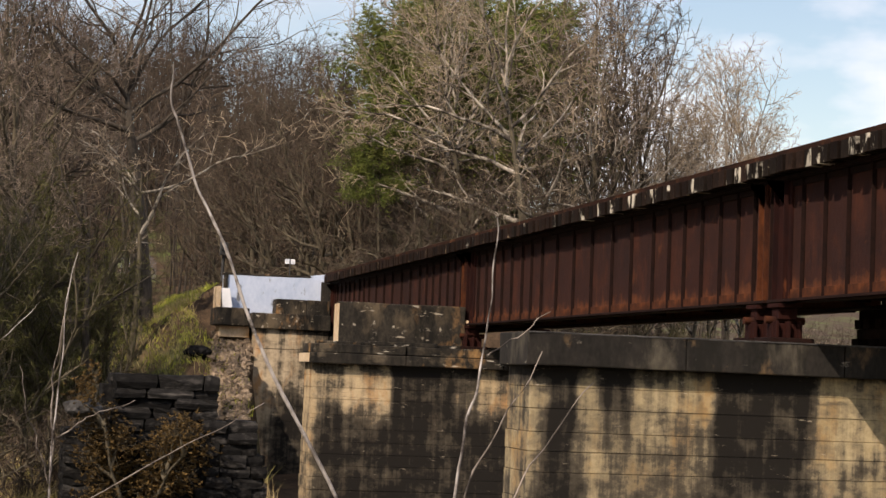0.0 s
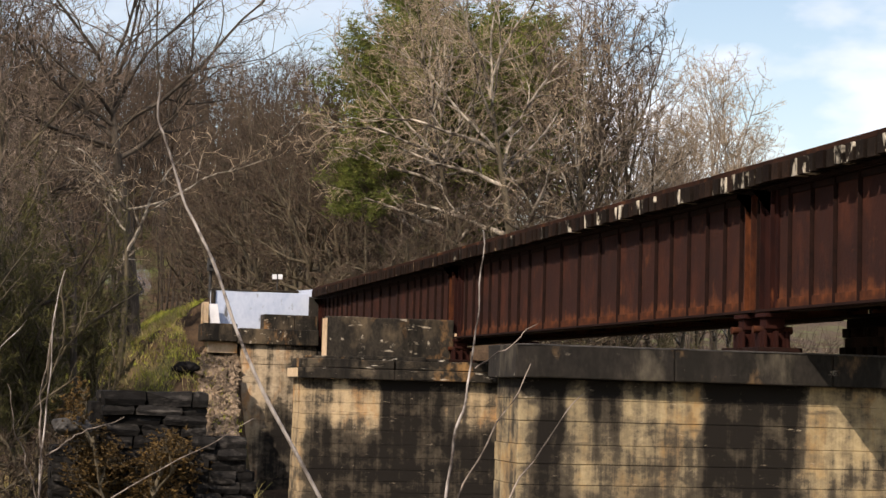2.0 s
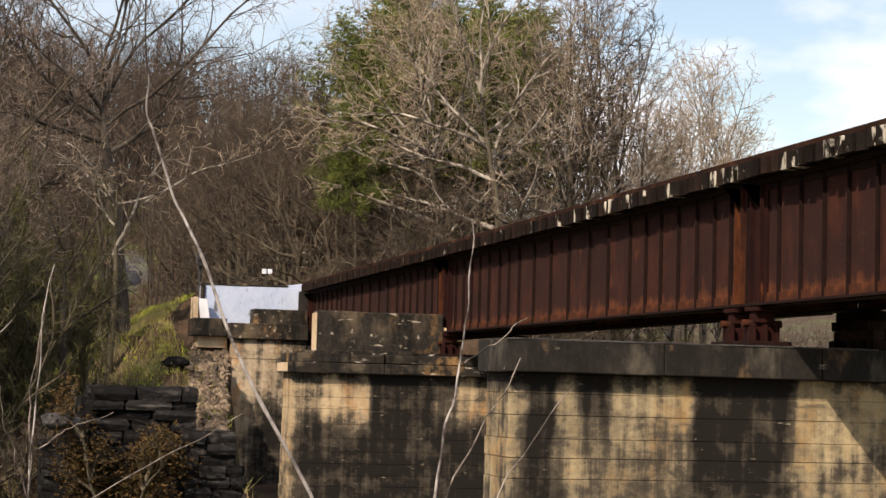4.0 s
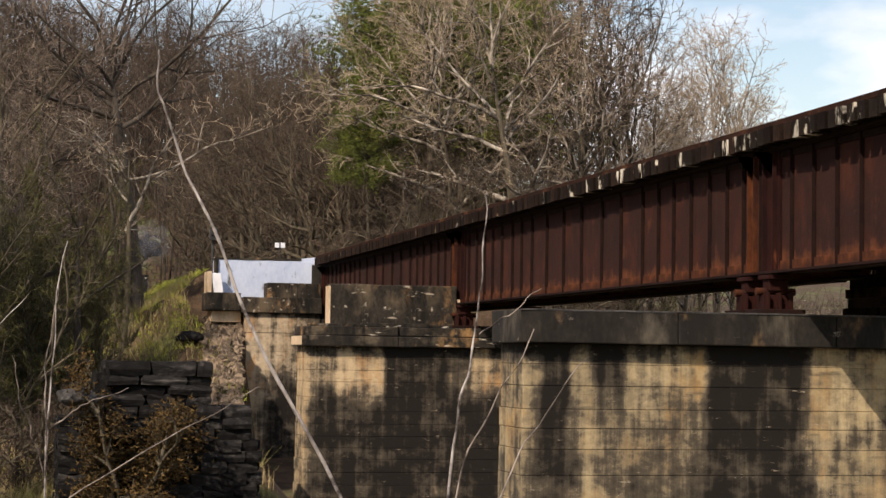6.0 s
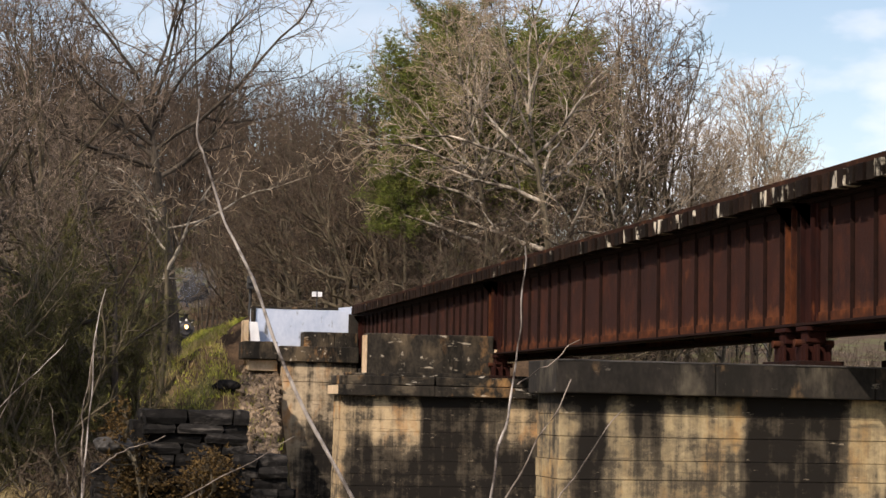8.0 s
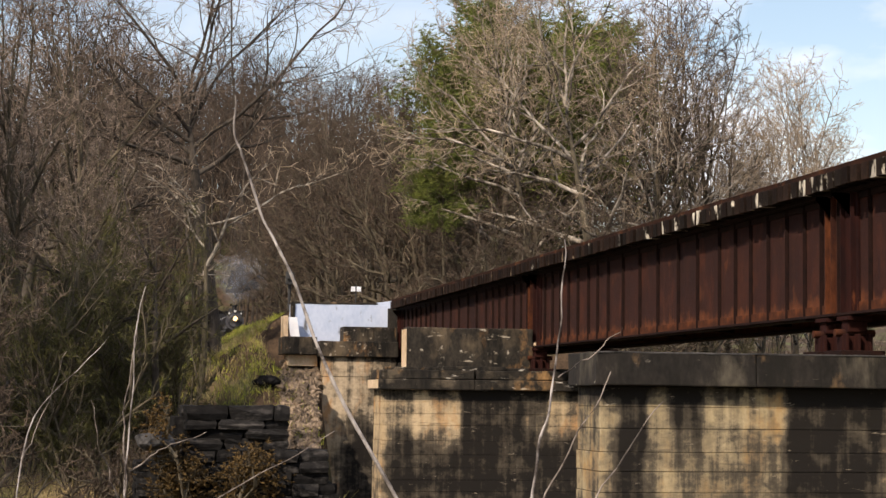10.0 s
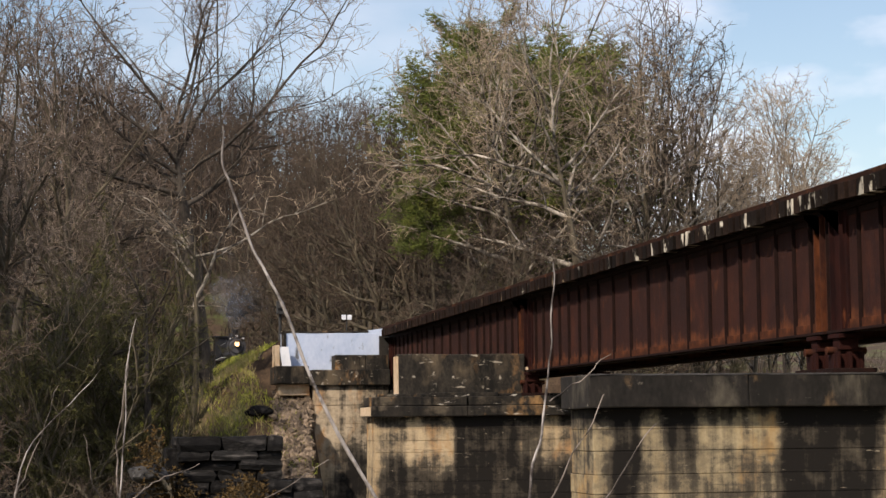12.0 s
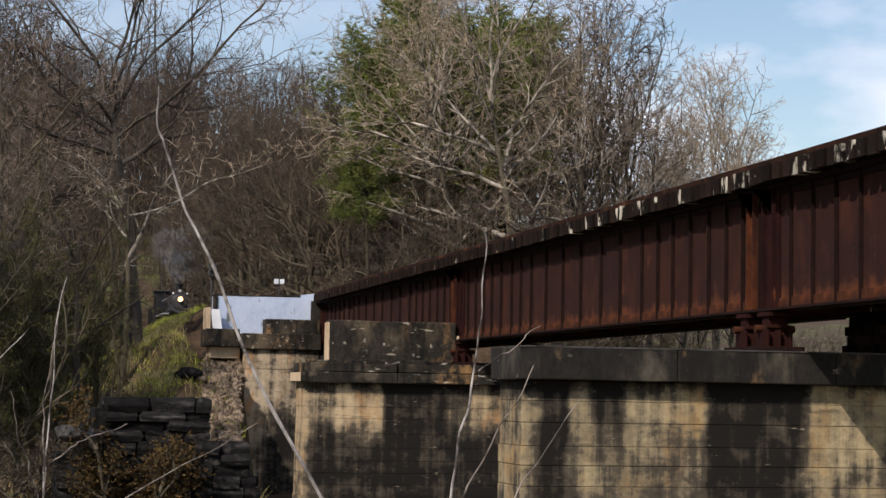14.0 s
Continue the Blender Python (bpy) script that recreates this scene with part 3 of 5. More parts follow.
def make_bearing(x, y, z0, group):
    b = thing("bridge_bearing", "rusted cast-iron rocker bearing under a girder end", "bearing", group, at=pose(x, y, 0))
    top = ZB - 0.06
    part("masonry_plate", box(-0.45, 0.45, -0.42, 0.42, z0, z0 + 0.10, 0.015), RUST_DARK, b)
    sh = bmesh.new()
    h = top - z0
    for o in (-0.24, 0.0, 0.24):
        add_box(sh, -0.03 + o, 0.03 + o, -0.25, 0.25, z0 + 0.1, z0 + h * 0.55, 0.01)
    add_box(sh, -0.3, 0.3, -0.12, 0.12, z0 + 0.1, z0 + h * 0.5, 0.02)
    part("shoe", sh, RUST, b)
    part("pin", cyl(0.075, 0.075, 0.8, Matrix.Translation((0, 0, z0 + h * 0.58)) @ ALONG_X, 14), RUST_ORANGE, b)
    part("saddle", add_box(box(-0.25, 0.25, -0.28, 0.28, top - 0.08, top, 0.01), -0.2, 0.2, -0.16, 0.16, z0 + h * 0.6, top - 0.08, 0.02), RUST, b)
    return b


make_span(9.6, 25.55, "girder spans")
make_span(35.35, 25.5, "girder spans")
make_span(61.0, 27.0, "girder spans")
for y in (34.75, 35.85, 60.4, 61.6):
    for x in (0.0, 2.3):
        if x < 1 or y > 50:
            make_bearing(x, y, 6.9, "bridge bearings")
# added dark stack on the nearer pier, replacing far bearings and deep shade
dark_fill = thing("timber_cribbing", "dark timber stack standing in for bearings and deep shade under the girders", "timber cribbing")
rng = random.Random(23)
for q, z in enumerate((6.905, 7.095, 7.285, 7.475)):
    for k in range(4):
        o = rng.uniform(-0.09, 0.09)
        if q % 2:
            b = box(2.14 + k * 0.44, 2.40 + k * 0.44, 34.32 + o, 36.1 + o, z, z + 0.185, 0.012)
        else:
            b = box(2.08 + o, 3.85 + o, 34.36 + k * 0.47, 34.66 + k * 0.47, z, z + 0.185, 0.012)
        roughen(b, 0.012, 4.0, q * 3.0 + k)
        part("timber", b, TIMBER_DARK, dark_fill)

# ---- deck: ties, guard timbers, rails ----
deck = thing("bridge_deck", "open deck of weathered timber ties on the girders", "bridge deck")
tie_meshes = []
for q in range(8):
    b = box(-0.5, 2.8, -0.15, 0.15, 10.115, 10.44, 0.012)
    roughen(b, 0.012, 5.0, q * 3.1)
    tie_meshes.append(mesh_of("tie", b, TIMBER if q < 4 else TIMBER_DARK))
rng = random.Random(4)
y = 10.0
while y < 88.0:
    o = new("tie", tie_meshes[rng.randrange(4) + (4 if rng.uniform(18, 62) < y else 0)])
    o.parent = deck
    o.matrix_basis = pose(rng.uniform(-0.035, 0.025), y, rng.uniform(-0.01, 0.01), 0, 0, rng.uniform(-0.4, 0.4))
    y += rng.uniform(0.36, 0.42)
y = 9.8
while y < 87.5:
    e = min(y + 4.9, 88.2)
    for x in (-0.42, 2.55):
        part("guard_timber", box(x, x + 0.19, y + 0.01, e - 0.01, 10.445, 10.555, 0.015), GUARD, deck)
    y = e
track = thing("railway_track", "pair of rusty steel rails along the line", "railway track")
for x in (1.15 - 0.7525, 1.15 + 0.7525):
    b = box(x - 0.035, x + 0.035, 9.6, 300, 10.54, 10.59, 0.008)
    add_box(b, x - 0.01, x + 0.01, 9.6, 300, 10.46, 10.55)
    add_box(b, x - 0.07, x + 0.07, 9.6, 300, 10.442, 10.465)
    part("rail", b, RAILSTEEL, track)
b = box(-1.4, 3.7, 89.75, 300, 9.8, 10.24)
bmesh.ops.bevel(b, geom=[e for e in b.edges if abs(e.verts[0].co.z - 10.24) < 0.01 and abs(e.verts[1].co.z - 10.24) < 0.01], offset=0.3, segments=1, affect="EDGES")
part("ballast_bed", b, BALLAST, track, "grey stone ballast bed")
ground_tie = mesh_of("track_tie", box(-0.15, 2.45, -0.11, 0.11, 10.2, 10.441, 0.01), TIMBER)
for i in range(200):
    o = new("track_tie", ground_tie)
    o.parent = track
    o.matrix_basis = pose(0, 90.0 + i * 0.55, 0)

# ---- trees ----
def unit_rows(a):
    return a / (np.linalg.norm(a, axis=-1, keepdims=True) + 1e-9)


def wander(rng, starts, ways, lengths, n, bend, lift):
    """Crooked lines, many at once: rows of n + 1 points."""
    p, d = np.array(starts, float), unit_rows(np.array(ways, float))
    pts = [p]
    step = (np.asarray(lengths, float) / n)[:, None]
    for _ in range(n):
        d = d + rng.normal(0, bend, d.shape)
        d[:, 2] += lift
        d = unit_rows(d)
        p = p + d * step
        pts.append(p)
    return np.stack(pts, axis=1)


def side_ways(rng, d, angles):
    r = rng.normal(0, 1, d.shape)
    r = unit_rows(r - d * (r * d).sum(1, keepdims=True))
    return d * np.cos(angles)[:, None] + r * np.sin(angles)[:, None]


def at_parts(lines, f):
    """Points and directions at the fractions f (one a row) of lines."""
    n = lines.shape[1] - 1
    k = np.clip(f * n, 0, n - 1e-3)
    a = k.astype(int)
    rows = np.arange(len(lines))
    p, q = lines[rows, a], lines[rows, a + 1]
    return p + (q - p) * (k - a)[:, None], unit_rows(q - p)


def skin(pts, rad, k):
    """Tapered tubes round rows of points: vertices and four-cornered faces."""
    n, m, _ = pts.shape
    d = unit_rows(np.gradient(pts, axis=1)) if m > 2 else np.repeat(unit_rows(pts[:, 1:] - pts[:, :1]), 2, axis=1)
    ref = np.where(np.abs(d[..., 2:3]) < 0.8, np.array((0.31, 0.22, 0.92)), np.array((0.9, 0.3, 0.1)))
    u = unit_rows(np.cross(d, ref))
    w = np.cross(d, u)
    a = np.arange(k) * 2 * np.pi / k
    ring = pts[:, :, None, :] + rad[:, :, None, None] * (np.cos(a)[:, None] * u[:, :, None, :] + np.sin(a)[:, None] * w[:, :, None, :])
    idx = np.arange(n * m * k).reshape(n, m, k)
    nxt = np.roll(idx, -1, axis=2)
    faces = np.stack([idx[:, :-1], nxt[:, :-1], nxt[:, 1:], idx[:, 1:]], axis=-1).reshape(-1, 4)
    return ring.reshape(-1, 3), faces


def quick_mesh(name, sets, mat, smooth=False):
    """A mesh from sets of (vertices, faces of one size)."""
    me = bpy.data.meshes.new(name)
    vs, starts, loops, base, at = [], [], [], 0, 0
    for v, f in sets:
        f = np.asarray(f)
        vs.append(np.asarray(v, float))
        loops.append((f + base).ravel())
        starts.append(at + np.arange(len(f)) * f.shape[1])
        at += f.size
        base += len(v)
    vs, loops, starts = np.concatenate(vs), np.concatenate(loops), np.concatenate(starts)
    me.vertices.add(len(vs))
    me.vertices.foreach_set("co", vs.astype(np.float32).ravel())
    me.loops.add(len(loops))
    me.loops.foreach_set("vertex_index", loops.astype(np.int32))
    me.polygons.add(len(starts))
    me.polygons.foreach_set("loop_start", starts.astype(np.int32))
    me.materials.append(mat)
    me.update(calc_edges=True)
    if smooth:
        me.shade_smooth()
    return me


def quick_part(name, sets, mat, parent, label="", smooth=False):
    ob = new(name, quick_mesh(name, sets, mat, smooth))
    ob.parent = parent
    return tagged(ob, label)


def grow(seed, height, trunk_r, trunk_part=0.62, first=0.4, limbs=12, limb_len=0.5, angle=(18, 60), gnarl=0.10, lift=0.05,
         n2=8, n3=7, n4=5, stems=1, lean=(6, 26), bend=0.03, twig_r=0.015, branch_len=0.45, twig_len=0.45, mains=()):
    """A bare tree: trunks, limbs and branches as stout tubes; twigs and twig ends as thin ones."""
    rng = np.random.default_rng(seed)
    up = np.tile((0.0, 0.0, 1.0), (stems, 1))
    ways = up if stems == 1 else side_ways(rng, up, np.radians(rng.uniform(*lean, stems)))
    foot = np.zeros((stems, 3)) if stems == 1 else np.c_[rng.normal(0, 0.3, (stems, 2)), np.zeros(stems)]
    foot[:, 2] = -0.6
    hs = height * np.r_[1.0, rng.uniform(0.7, 1.0, stems - 1)]
    trunk = wander(rng, foot, ways, hs * trunk_part + 0.6, 14, bend, 0.01)
    taper = (1 - np.linspace(0, 1, 15)) ** 0.7
    trad = np.tile(trunk_r * (0.35 * (1 - np.linspace(0, 1, 15)) + 0.65 * taper) + 0.02, (stems, 1))
    trad[:, 0] *= 1.35
    wood = [skin(trunk, trad, 9)]
    # limbs
    src = np.repeat(np.arange(stems), limbs)
    f = first + (0.99 - first) * (np.tile(np.arange(limbs), stems) + rng.uniform(0, 0.9, stems * limbs)) / limbs
    st, td = at_parts(trunk[src], f)
    rel = (f - first) / (1 - first)
    ang = np.radians(angle[1] + (angle[0] - angle[1]) * rel + rng.normal(0, 7, len(f)))
    ll = hs[src] * limb_len * (0.85 + 0.15 * rel) * rng.uniform(0.65, 1.1, len(f))
    ways = side_ways(rng, td, ang)
    lr0 = np.maximum(0.05, trad[src, np.minimum(14, (f * 14).astype(int))] * 0.66)
    if mains:
        # great limbs: part of the trunk, way, length
        fm = np.array([q[0] for q in mains])
        sm, _ = at_parts(np.repeat(trunk[:1], len(mains), axis=0), fm)
        st, ways = np.r_[st, sm], np.r_[ways, unit_rows(np.array([q[1] for q in mains], float))]
        ll = np.r_[ll, [q[2] for q in mains]]
        lr0 = np.r_[lr0, trad[0, np.minimum(14, (fm * 14).astype(int))] * 0.38 + 0.045]
    lim = wander(rng, st, ways, ll, 10, gnarl, lift)
    lrad = lr0[:, None] * (1 - 0.92 * np.linspace(0, 1, 11)) + 0.008
    wood.append(skin(lim, lrad, 6))
    # branches
    src = np.repeat(np.arange(len(lim)), n2)
    f = 0.15 + 0.85 * (np.tile(np.arange(n2), len(lim)) + rng.uniform(0, 1, len(src))) / n2
    st, td = at_parts(lim[src], f)
    bl = ll[src] * branch_len * (1.2 - 0.6 * f) * rng.uniform(0.55, 1.2, len(src))
    br = wander(rng, st, side_ways(rng, td, np.radians(rng.uniform(22, 62, len(src)))), bl, 6, gnarl * 1.2, lift)
    br0 = np.maximum(0.026, lrad[src, np.minimum(10, (f * 10).astype(int))] * 0.55)
    wood.append(skin(br, br0[:, None] * (1 - 0.8 * np.linspace(0, 1, 7)), 4))
    # twigs
    src = np.repeat(np.arange(len(br)), n3)
    f = 0.1 + 0.9 * (np.tile(np.arange(n3), len(br)) + rng.uniform(0, 1, len(src))) / n3
    st, td = at_parts(br[src], f)
    tl = np.maximum(0.45, bl[src] * twig_len) * rng.uniform(0.5, 1.15, len(src))
    tw = wander(rng, st, side_ways(rng, td, np.radians(rng.uniform(20, 70, len(src)))), tl, 3, gnarl * 2.2, lift)
    thin = [skin(tw, np.tile(np.array((1.3, 1.0, 0.8, 0.5)) * twig_r, (len(tw), 1)), 3)]
    # twig ends
    src = np.repeat(np.arange(len(tw)), n4)
    st, td = at_parts(tw[src], rng.uniform(0.2, 1.0, len(src)))
    te = wander(rng, st, side_ways(rng, td, np.radians(rng.uniform(20, 75, len(src)))), tl[src] * rng.uniform(0.2, 0.55, len(src)), 1, gnarl, lift)
    thin.append(skin(te, np.tile(np.array((0.9, 0.5)) * twig_r, (len(te), 1)), 3))
    return wood, thin, te[:, -1]


def make_tree(name, label, category, group, bark, twig, **kw):
    t = thing(name, label, category, group)
    wood, thin, _ = grow(**kw)
    if bark is BARK_PALE:
        quick_part("trunk", wood[:1], BARK, t, smooth=True)
        quick_part("branch_frame", wood[1:], bark, t, "pale sunlit branches", smooth=True)
    else:
        quick_part("trunk", wood, bark, t, smooth=True)
    quick_part("crown", thin, twig, t)
    return t


def leaves(seed, centres, size, per, wide=0.13, up=0.6):
    """Tufts of thin blades round each centre."""
    rng = np.random.default_rng(seed)
    c = np.repeat(np.asarray(centres, float), per, axis=0)
    d = rng.normal(0, 1, c.shape)
    d[:, 2] = np.abs(d[:, 2]) * up + 0.1
    d = unit_rows(d)
    u = unit_rows(np.cross(d, rng.normal(0, 1, c.shape)))
    l = size * rng.uniform(0.6, 1.2, (len(c), 1))
    v = np.stack([c - u * size * wide * 0.5, c + u * size * wide * 0.5, c + d * l + u * size * wide * 0.3], axis=1).reshape(-1, 3)
    return v, np.arange(len(v)).reshape(-1, 3)


def make_pine(seed, height, radius, bare=0.3):
    rng = np.random.default_rng(seed)
    t = thing("pine_tree", "tall green pine with an uneven needle crown", "pine tree", "pine trees")
    trunk = wander(rng, [(0, 0, -0.5)], [(0, 0, 1)], [height + 0.5], 14, 0.015, 0.01)
    wood = [skin(trunk, (0.30 * (1 - np.linspace(0, 1, 15)) ** 0.8 + 0.03)[None], 8)]
    n = 78
    f = bare + (0.99 - bare) * np.arange(n) / n
    st, _ = at_parts(np.repeat(trunk, n, axis=0), f)
    prof = np.sqrt(np.maximum(0.0, 1 - ((f - bare) / (1 - bare)) ** 3.0)) * 0.88 + 0.12
    ll = radius * prof * rng.uniform(0.5, 1.08, n)
    an = rng.uniform(0, 2 * math.pi, n)
    br = wander(rng, st, np.c_[np.cos(an), np.sin(an), rng.uniform(0.0, 0.5, n)], ll, 6, 0.10, 0.04)
    wood.append(skin(br, 0.06 * prof[:, None] * (1 - 0.8 * np.linspace(0, 1, 7)) + 0.008, 5))
    src = np.repeat(np.arange(n), 11)
    st, td = at_parts(br[src], rng.uniform(0.25, 1.0, len(src)))
    tw = wander(rng, st, side_ways(rng, td, np.radians(rng.uniform(20, 70, len(src)))), ll[src] * rng.uniform(0.18, 0.40, len(src)), 4, 0.15, 0.06)
    wood.append(skin(tw, np.tile(np.linspace(0.02, 0.008, 5), (len(tw), 1)), 3))
    cents = np.repeat(tw[:, 1:].reshape(-1, 3), 3, axis=0)
    cents = cents + rng.normal(0, 0.22, cents.shape)
    quick_part("trunk", wood, BARK, t, smooth=True)
    quick_part("crown", [leaves(seed + 1, cents, 0.42, 6, 0.15)], NEEDLES, t)
    return t


def stand(proto, x, y, scale=1.0, turn=0.0, used=set()):
    """Sets a tree on the ground: the prototype itself first, copies after."""
    m = Matrix.Translation((x, y, ground_z(x, y))) @ Matrix.Rotation(turn, 4, "Z") @ Matrix.Scale(scale, 4)
    if proto.name not in used:
        used.add(proto.name)
        proto.matrix_basis = m
        return proto
    return copy_thing(proto, m @ Matrix.Scale(1 / proto.scale[0], 4))


BARE = "bare trees on the bank"
OAK_LIMBS = ((0.90, (-0.36, 0.1, 1.0), 11), (0.80, (-1.0, -0.2, 0.55), 10), (0.97, (0.05, 0.1, 1.0), 11), (0.86, (0.9, -0.15, 0.75), 13), (0.93, (0.45, 0.3, 1.0), 12), (0.84, (-0.7, 0.4, 0.8), 11),
             (0.76, (0.8, 0.4, 0.5), 9), (0.95, (-0.1, -0.5, 0.9), 10))
oak = make_tree("oak_tree", "large bare oak with a spreading forked crown", "tree", BARE, BARK_DARK, TWIG_DARK, seed=14, height=22, trunk_r=0.56, trunk_part=0.53,
                first=0.80, limbs=4, limb_len=0.45, angle=(14, 74), gnarl=0.17, lift=0.035, n2=12, n3=7, n4=4, twig_r=0.012, mains=OAK_LIMBS)
tall_a = make_tree("bare_tree", "tall bare grey-barked tree with fine twigs", "tree", BARE, BARK, TWIG_DARK, seed=21, height=24, trunk_r=0.30, trunk_part=0.72,
                   first=0.40, limbs=13, limb_len=0.36, angle=(15, 55), gnarl=0.10, lift=0.06, n2=9, n3=7, n4=3, twig_r=0.017)
tall_b = make_tree("bare_tree", "tall bare tree with reddish-brown budding twigs", "tree", BARE, BARK, TWIG_RED, seed=22, height=24, trunk_r=0.28, trunk_part=0.68,
                   first=0.32, limbs=14, limb_len=0.38, angle=(18, 62), gnarl=0.11, lift=0.05, n2=9, n3=7, n4=3, twig_r=0.017)
SPREAD = ((0.98, (-0.3, 0.0, 1.0), 9), (0.96, (0.25, 0.1, 1.0), 10), (0.99, (0.02, -0.2, 1.0), 10), (0.80, (-1.0, -0.3, 0.5), 10), (0.70, (-1.0, 0.2, 0.3), 8), (0.85, (0.8, -0.2, 0.7), 8), (0.8, (-0.7, 0.3, 0.75), 10))
pale_a = make_tree("sycamore_tree", "bare sycamore with pale branches lit by the sun", "tree", BARE, BARK_PALE, TWIG, seed=31, height=23, trunk_r=0.36, trunk_part=0.68,
                   first=0.45, limbs=6, limb_len=0.45, angle=(20, 72), gnarl=0.15, lift=0.03, n2=9, n3=7, n4=4, twig_r=0.014, mains=SPREAD)
slim = make_tree("young_tree", "slim bare young tree with ascending pale branches", "tree", BARE, BARK_PALE, TWIG, seed=41, height=20, trunk_r=0.15, trunk_part=0.70,
                 first=0.25, limbs=15, limb_len=0.36, angle=(10, 46), gnarl=0.09, lift=0.055, n2=8, n3=8, n4=4, twig_r=0.014)
low = make_tree("leaning_tree", "low bare tree with several crooked stems", "tree", BARE, BARK, TWIG_RED, seed=51, height=12, trunk_r=0.17, trunk_part=0.7,
                first=0.25, limbs=8, limb_len=0.50, angle=(25, 70), gnarl=0.15, lift=0.02, n2=8, n3=7, n4=4, stems=3, bend=0.06)
shrub = make_tree("shrub", "leafless olive-brown thicket shrub with many thin stems", "shrub", "thicket shrubs", BARK, TWIG_OLIVE, seed=61, height=8.5, trunk_r=0.05,
                  trunk_part=0.8, first=0.15, limbs=8, limb_len=0.36, angle=(15, 50), gnarl=0.12, lift=0.05, n2=6, n3=6, n4=4, stems=6, bend=0.05, twig_r=0.010)
bush = make_tree("bramble_bush", "tangled leafless brown bush on the slope", "bush", "bushes", BARK, TWIG_RED, seed=71, height=3.2, trunk_r=0.03, trunk_part=0.8,
                 first=0.08, limbs=6, limb_len=0.5, angle=(30, 70), gnarl=0.18, lift=0.0, n2=5, n3=5, n4=4, stems=7, lean=(10, 45), bend=0.08, twig_r=0.008, twig_len=0.8)
pine_a = make_pine(5, 27, 7.2, 0.40)
pine_b = make_pine(9, 22, 6.4, 0.56)


def line_x(bearing, y):
    """Across the line of sight: the x at which a bearing (in thousandths) lies at y."""
    return EYE[0] + y * math.tan(radians(12.77) + math.atan(bearing / 1000.0))


PLACES = [
    (oak, -158, 93, 1.08, 0.0), (tall_a, -226, 84, 0.95, 1.0), (tall_a, -256, 76, 0.9, 2.0), (tall_a, -214, 112, 0.7, 2.6), (tall_b, -236, 98, 1.0, 0.4),
    (tall_a, -216, 72, 0.52, 2.1), (oak, -262, 96, 0.95, 3.3), (tall_b, -214, 118, 1.05, 3.9),
    (tall_b, -130, 150, 0.72, 1.3), (tall_b, -112, 160, 0.86, 3.0), (tall_b, -92, 152, 0.84, 4.4), (tall_b, -82, 168, 0.92, 5.5), (tall_a, -70, 176, 0.98, 0.9),
    (tall_b, -102, 138, 0.82, 2.2), (tall_b, -64, 146, 0.85, 0.2), (tall_b, -52, 128, 0.74, 5.0), (tall_b, -78, 134, 0.72, 3.5),
    (low, -47, 104, 0.92, 0.5), (low, -14, 122, 1.05, 2.4), (low, -92, 134, 1.1, 4.4), (low, -30, 112, 0.9, 1.4), (low, -110, 122, 1.0, 5.2),
    (pine_a, -6, 124, 0.96, 0.0), (pine_b, -10, 120, 0.98, 1.2), (pine_b, 36, 126, 1.15, 2.7), (pine_b, 10, 118, 1.0, 4.0), (pine_b, -36, 108, 0.42, 0.6), (pine_a, 18, 128, 0.93, 3.0),
    (tall_b, -120, 128, 0.62, 0.7), (tall_b, -98, 124, 0.74, 2.9), (tall_b, -66, 122, 0.72, 1.9), (low, -72, 112, 1.1, 0.9), (low, -58, 110, 1.0, 3.7), (low, -104, 110, 0.9, 2.4),
    (pale_a, 46, 102, 1.1, 0.0), (pale_a, 14, 106, 0.92, 0.5), (pale_a, -12, 112, 0.90, 4.2), (tall_b, 92, 116, 1.2, 0.4), (tall_a, 82, 114, 1.12, 2.0), (tall_a, 102, 122, 1.05, 3.1), (low, 60, 100, 0.95, 1.0), (low, 84, 104, 1.0, 5.0), (low, 30, 100, 0.85, 2.7), (pale_a, 78, 110, 0.95, 5.4), (tall_a, 66, 118, 1.06, 1.7),
    (tall_b, 0, 118, 0.9, 5.0), (slim, 112, 128, 1.10, 0.2), (slim, 128, 136, 1.16, 1.5), (slim, 146, 140, 1.30, 2.9), (slim, 160, 142, 1.30, 4.1), (slim, 164, 144, 1.02, 5.2), (slim, 175, 146, 0.7, 0.8),
    (slim, 138, 124, 0.96, 3.6), (tall_a, 104, 132, 0.98, 2.0), (slim, 154, 128, 0.92, 0.1), (slim, 120, 118, 0.90, 4.7),
    (low, 10, 106, 0.9, 3.2), (low, 100, 110, 0.9, 4.0),
    (shrub, -228, 66, 0.95, 0.0), (shrub, -208, 72, 1.05, 1.1), (shrub, -190, 78, 1.05, 2.0), (shrub, -240, 74, 1.15, 3.0), (shrub, -216, 82, 1.2, 5.1),
    (shrub, -196, 90, 1.2, 0.6), (shrub, -256, 68, 1.1, 2.6), (shrub, -230, 90, 1.3, 1.9), (shrub, -184, 70, 0.7, 5.6),
    (shrub, 20, 98, 0.55, 0.3), (shrub, 70, 100, 0.6, 1.3), (shrub, 110, 104, 0.65, 2.3), (shrub, 150, 100, 0.6, 3.3), (shrub, 190, 104, 0.4, 4.3), (shrub, -8, 104, 0.6, 0.9),
    (bush, -212, 60, 0.9, 0.0), (bush, -196, 62, 0.8, 1.0), (bush, -184, 64, 0.8, 5.0),
    (bush, -40, 96, 1.1, 0.4), (bush, -20, 98, 1.2, 1.4), (bush, 0, 100, 1.2, 2.4), (bush, 130, 98, 1.2, 3.4), (bush, 170, 98, 1.2, 4.4), (bush, 90, 98, 1.2, 5.4),
    (bush, 50, 97, 1.2, 1.7)]
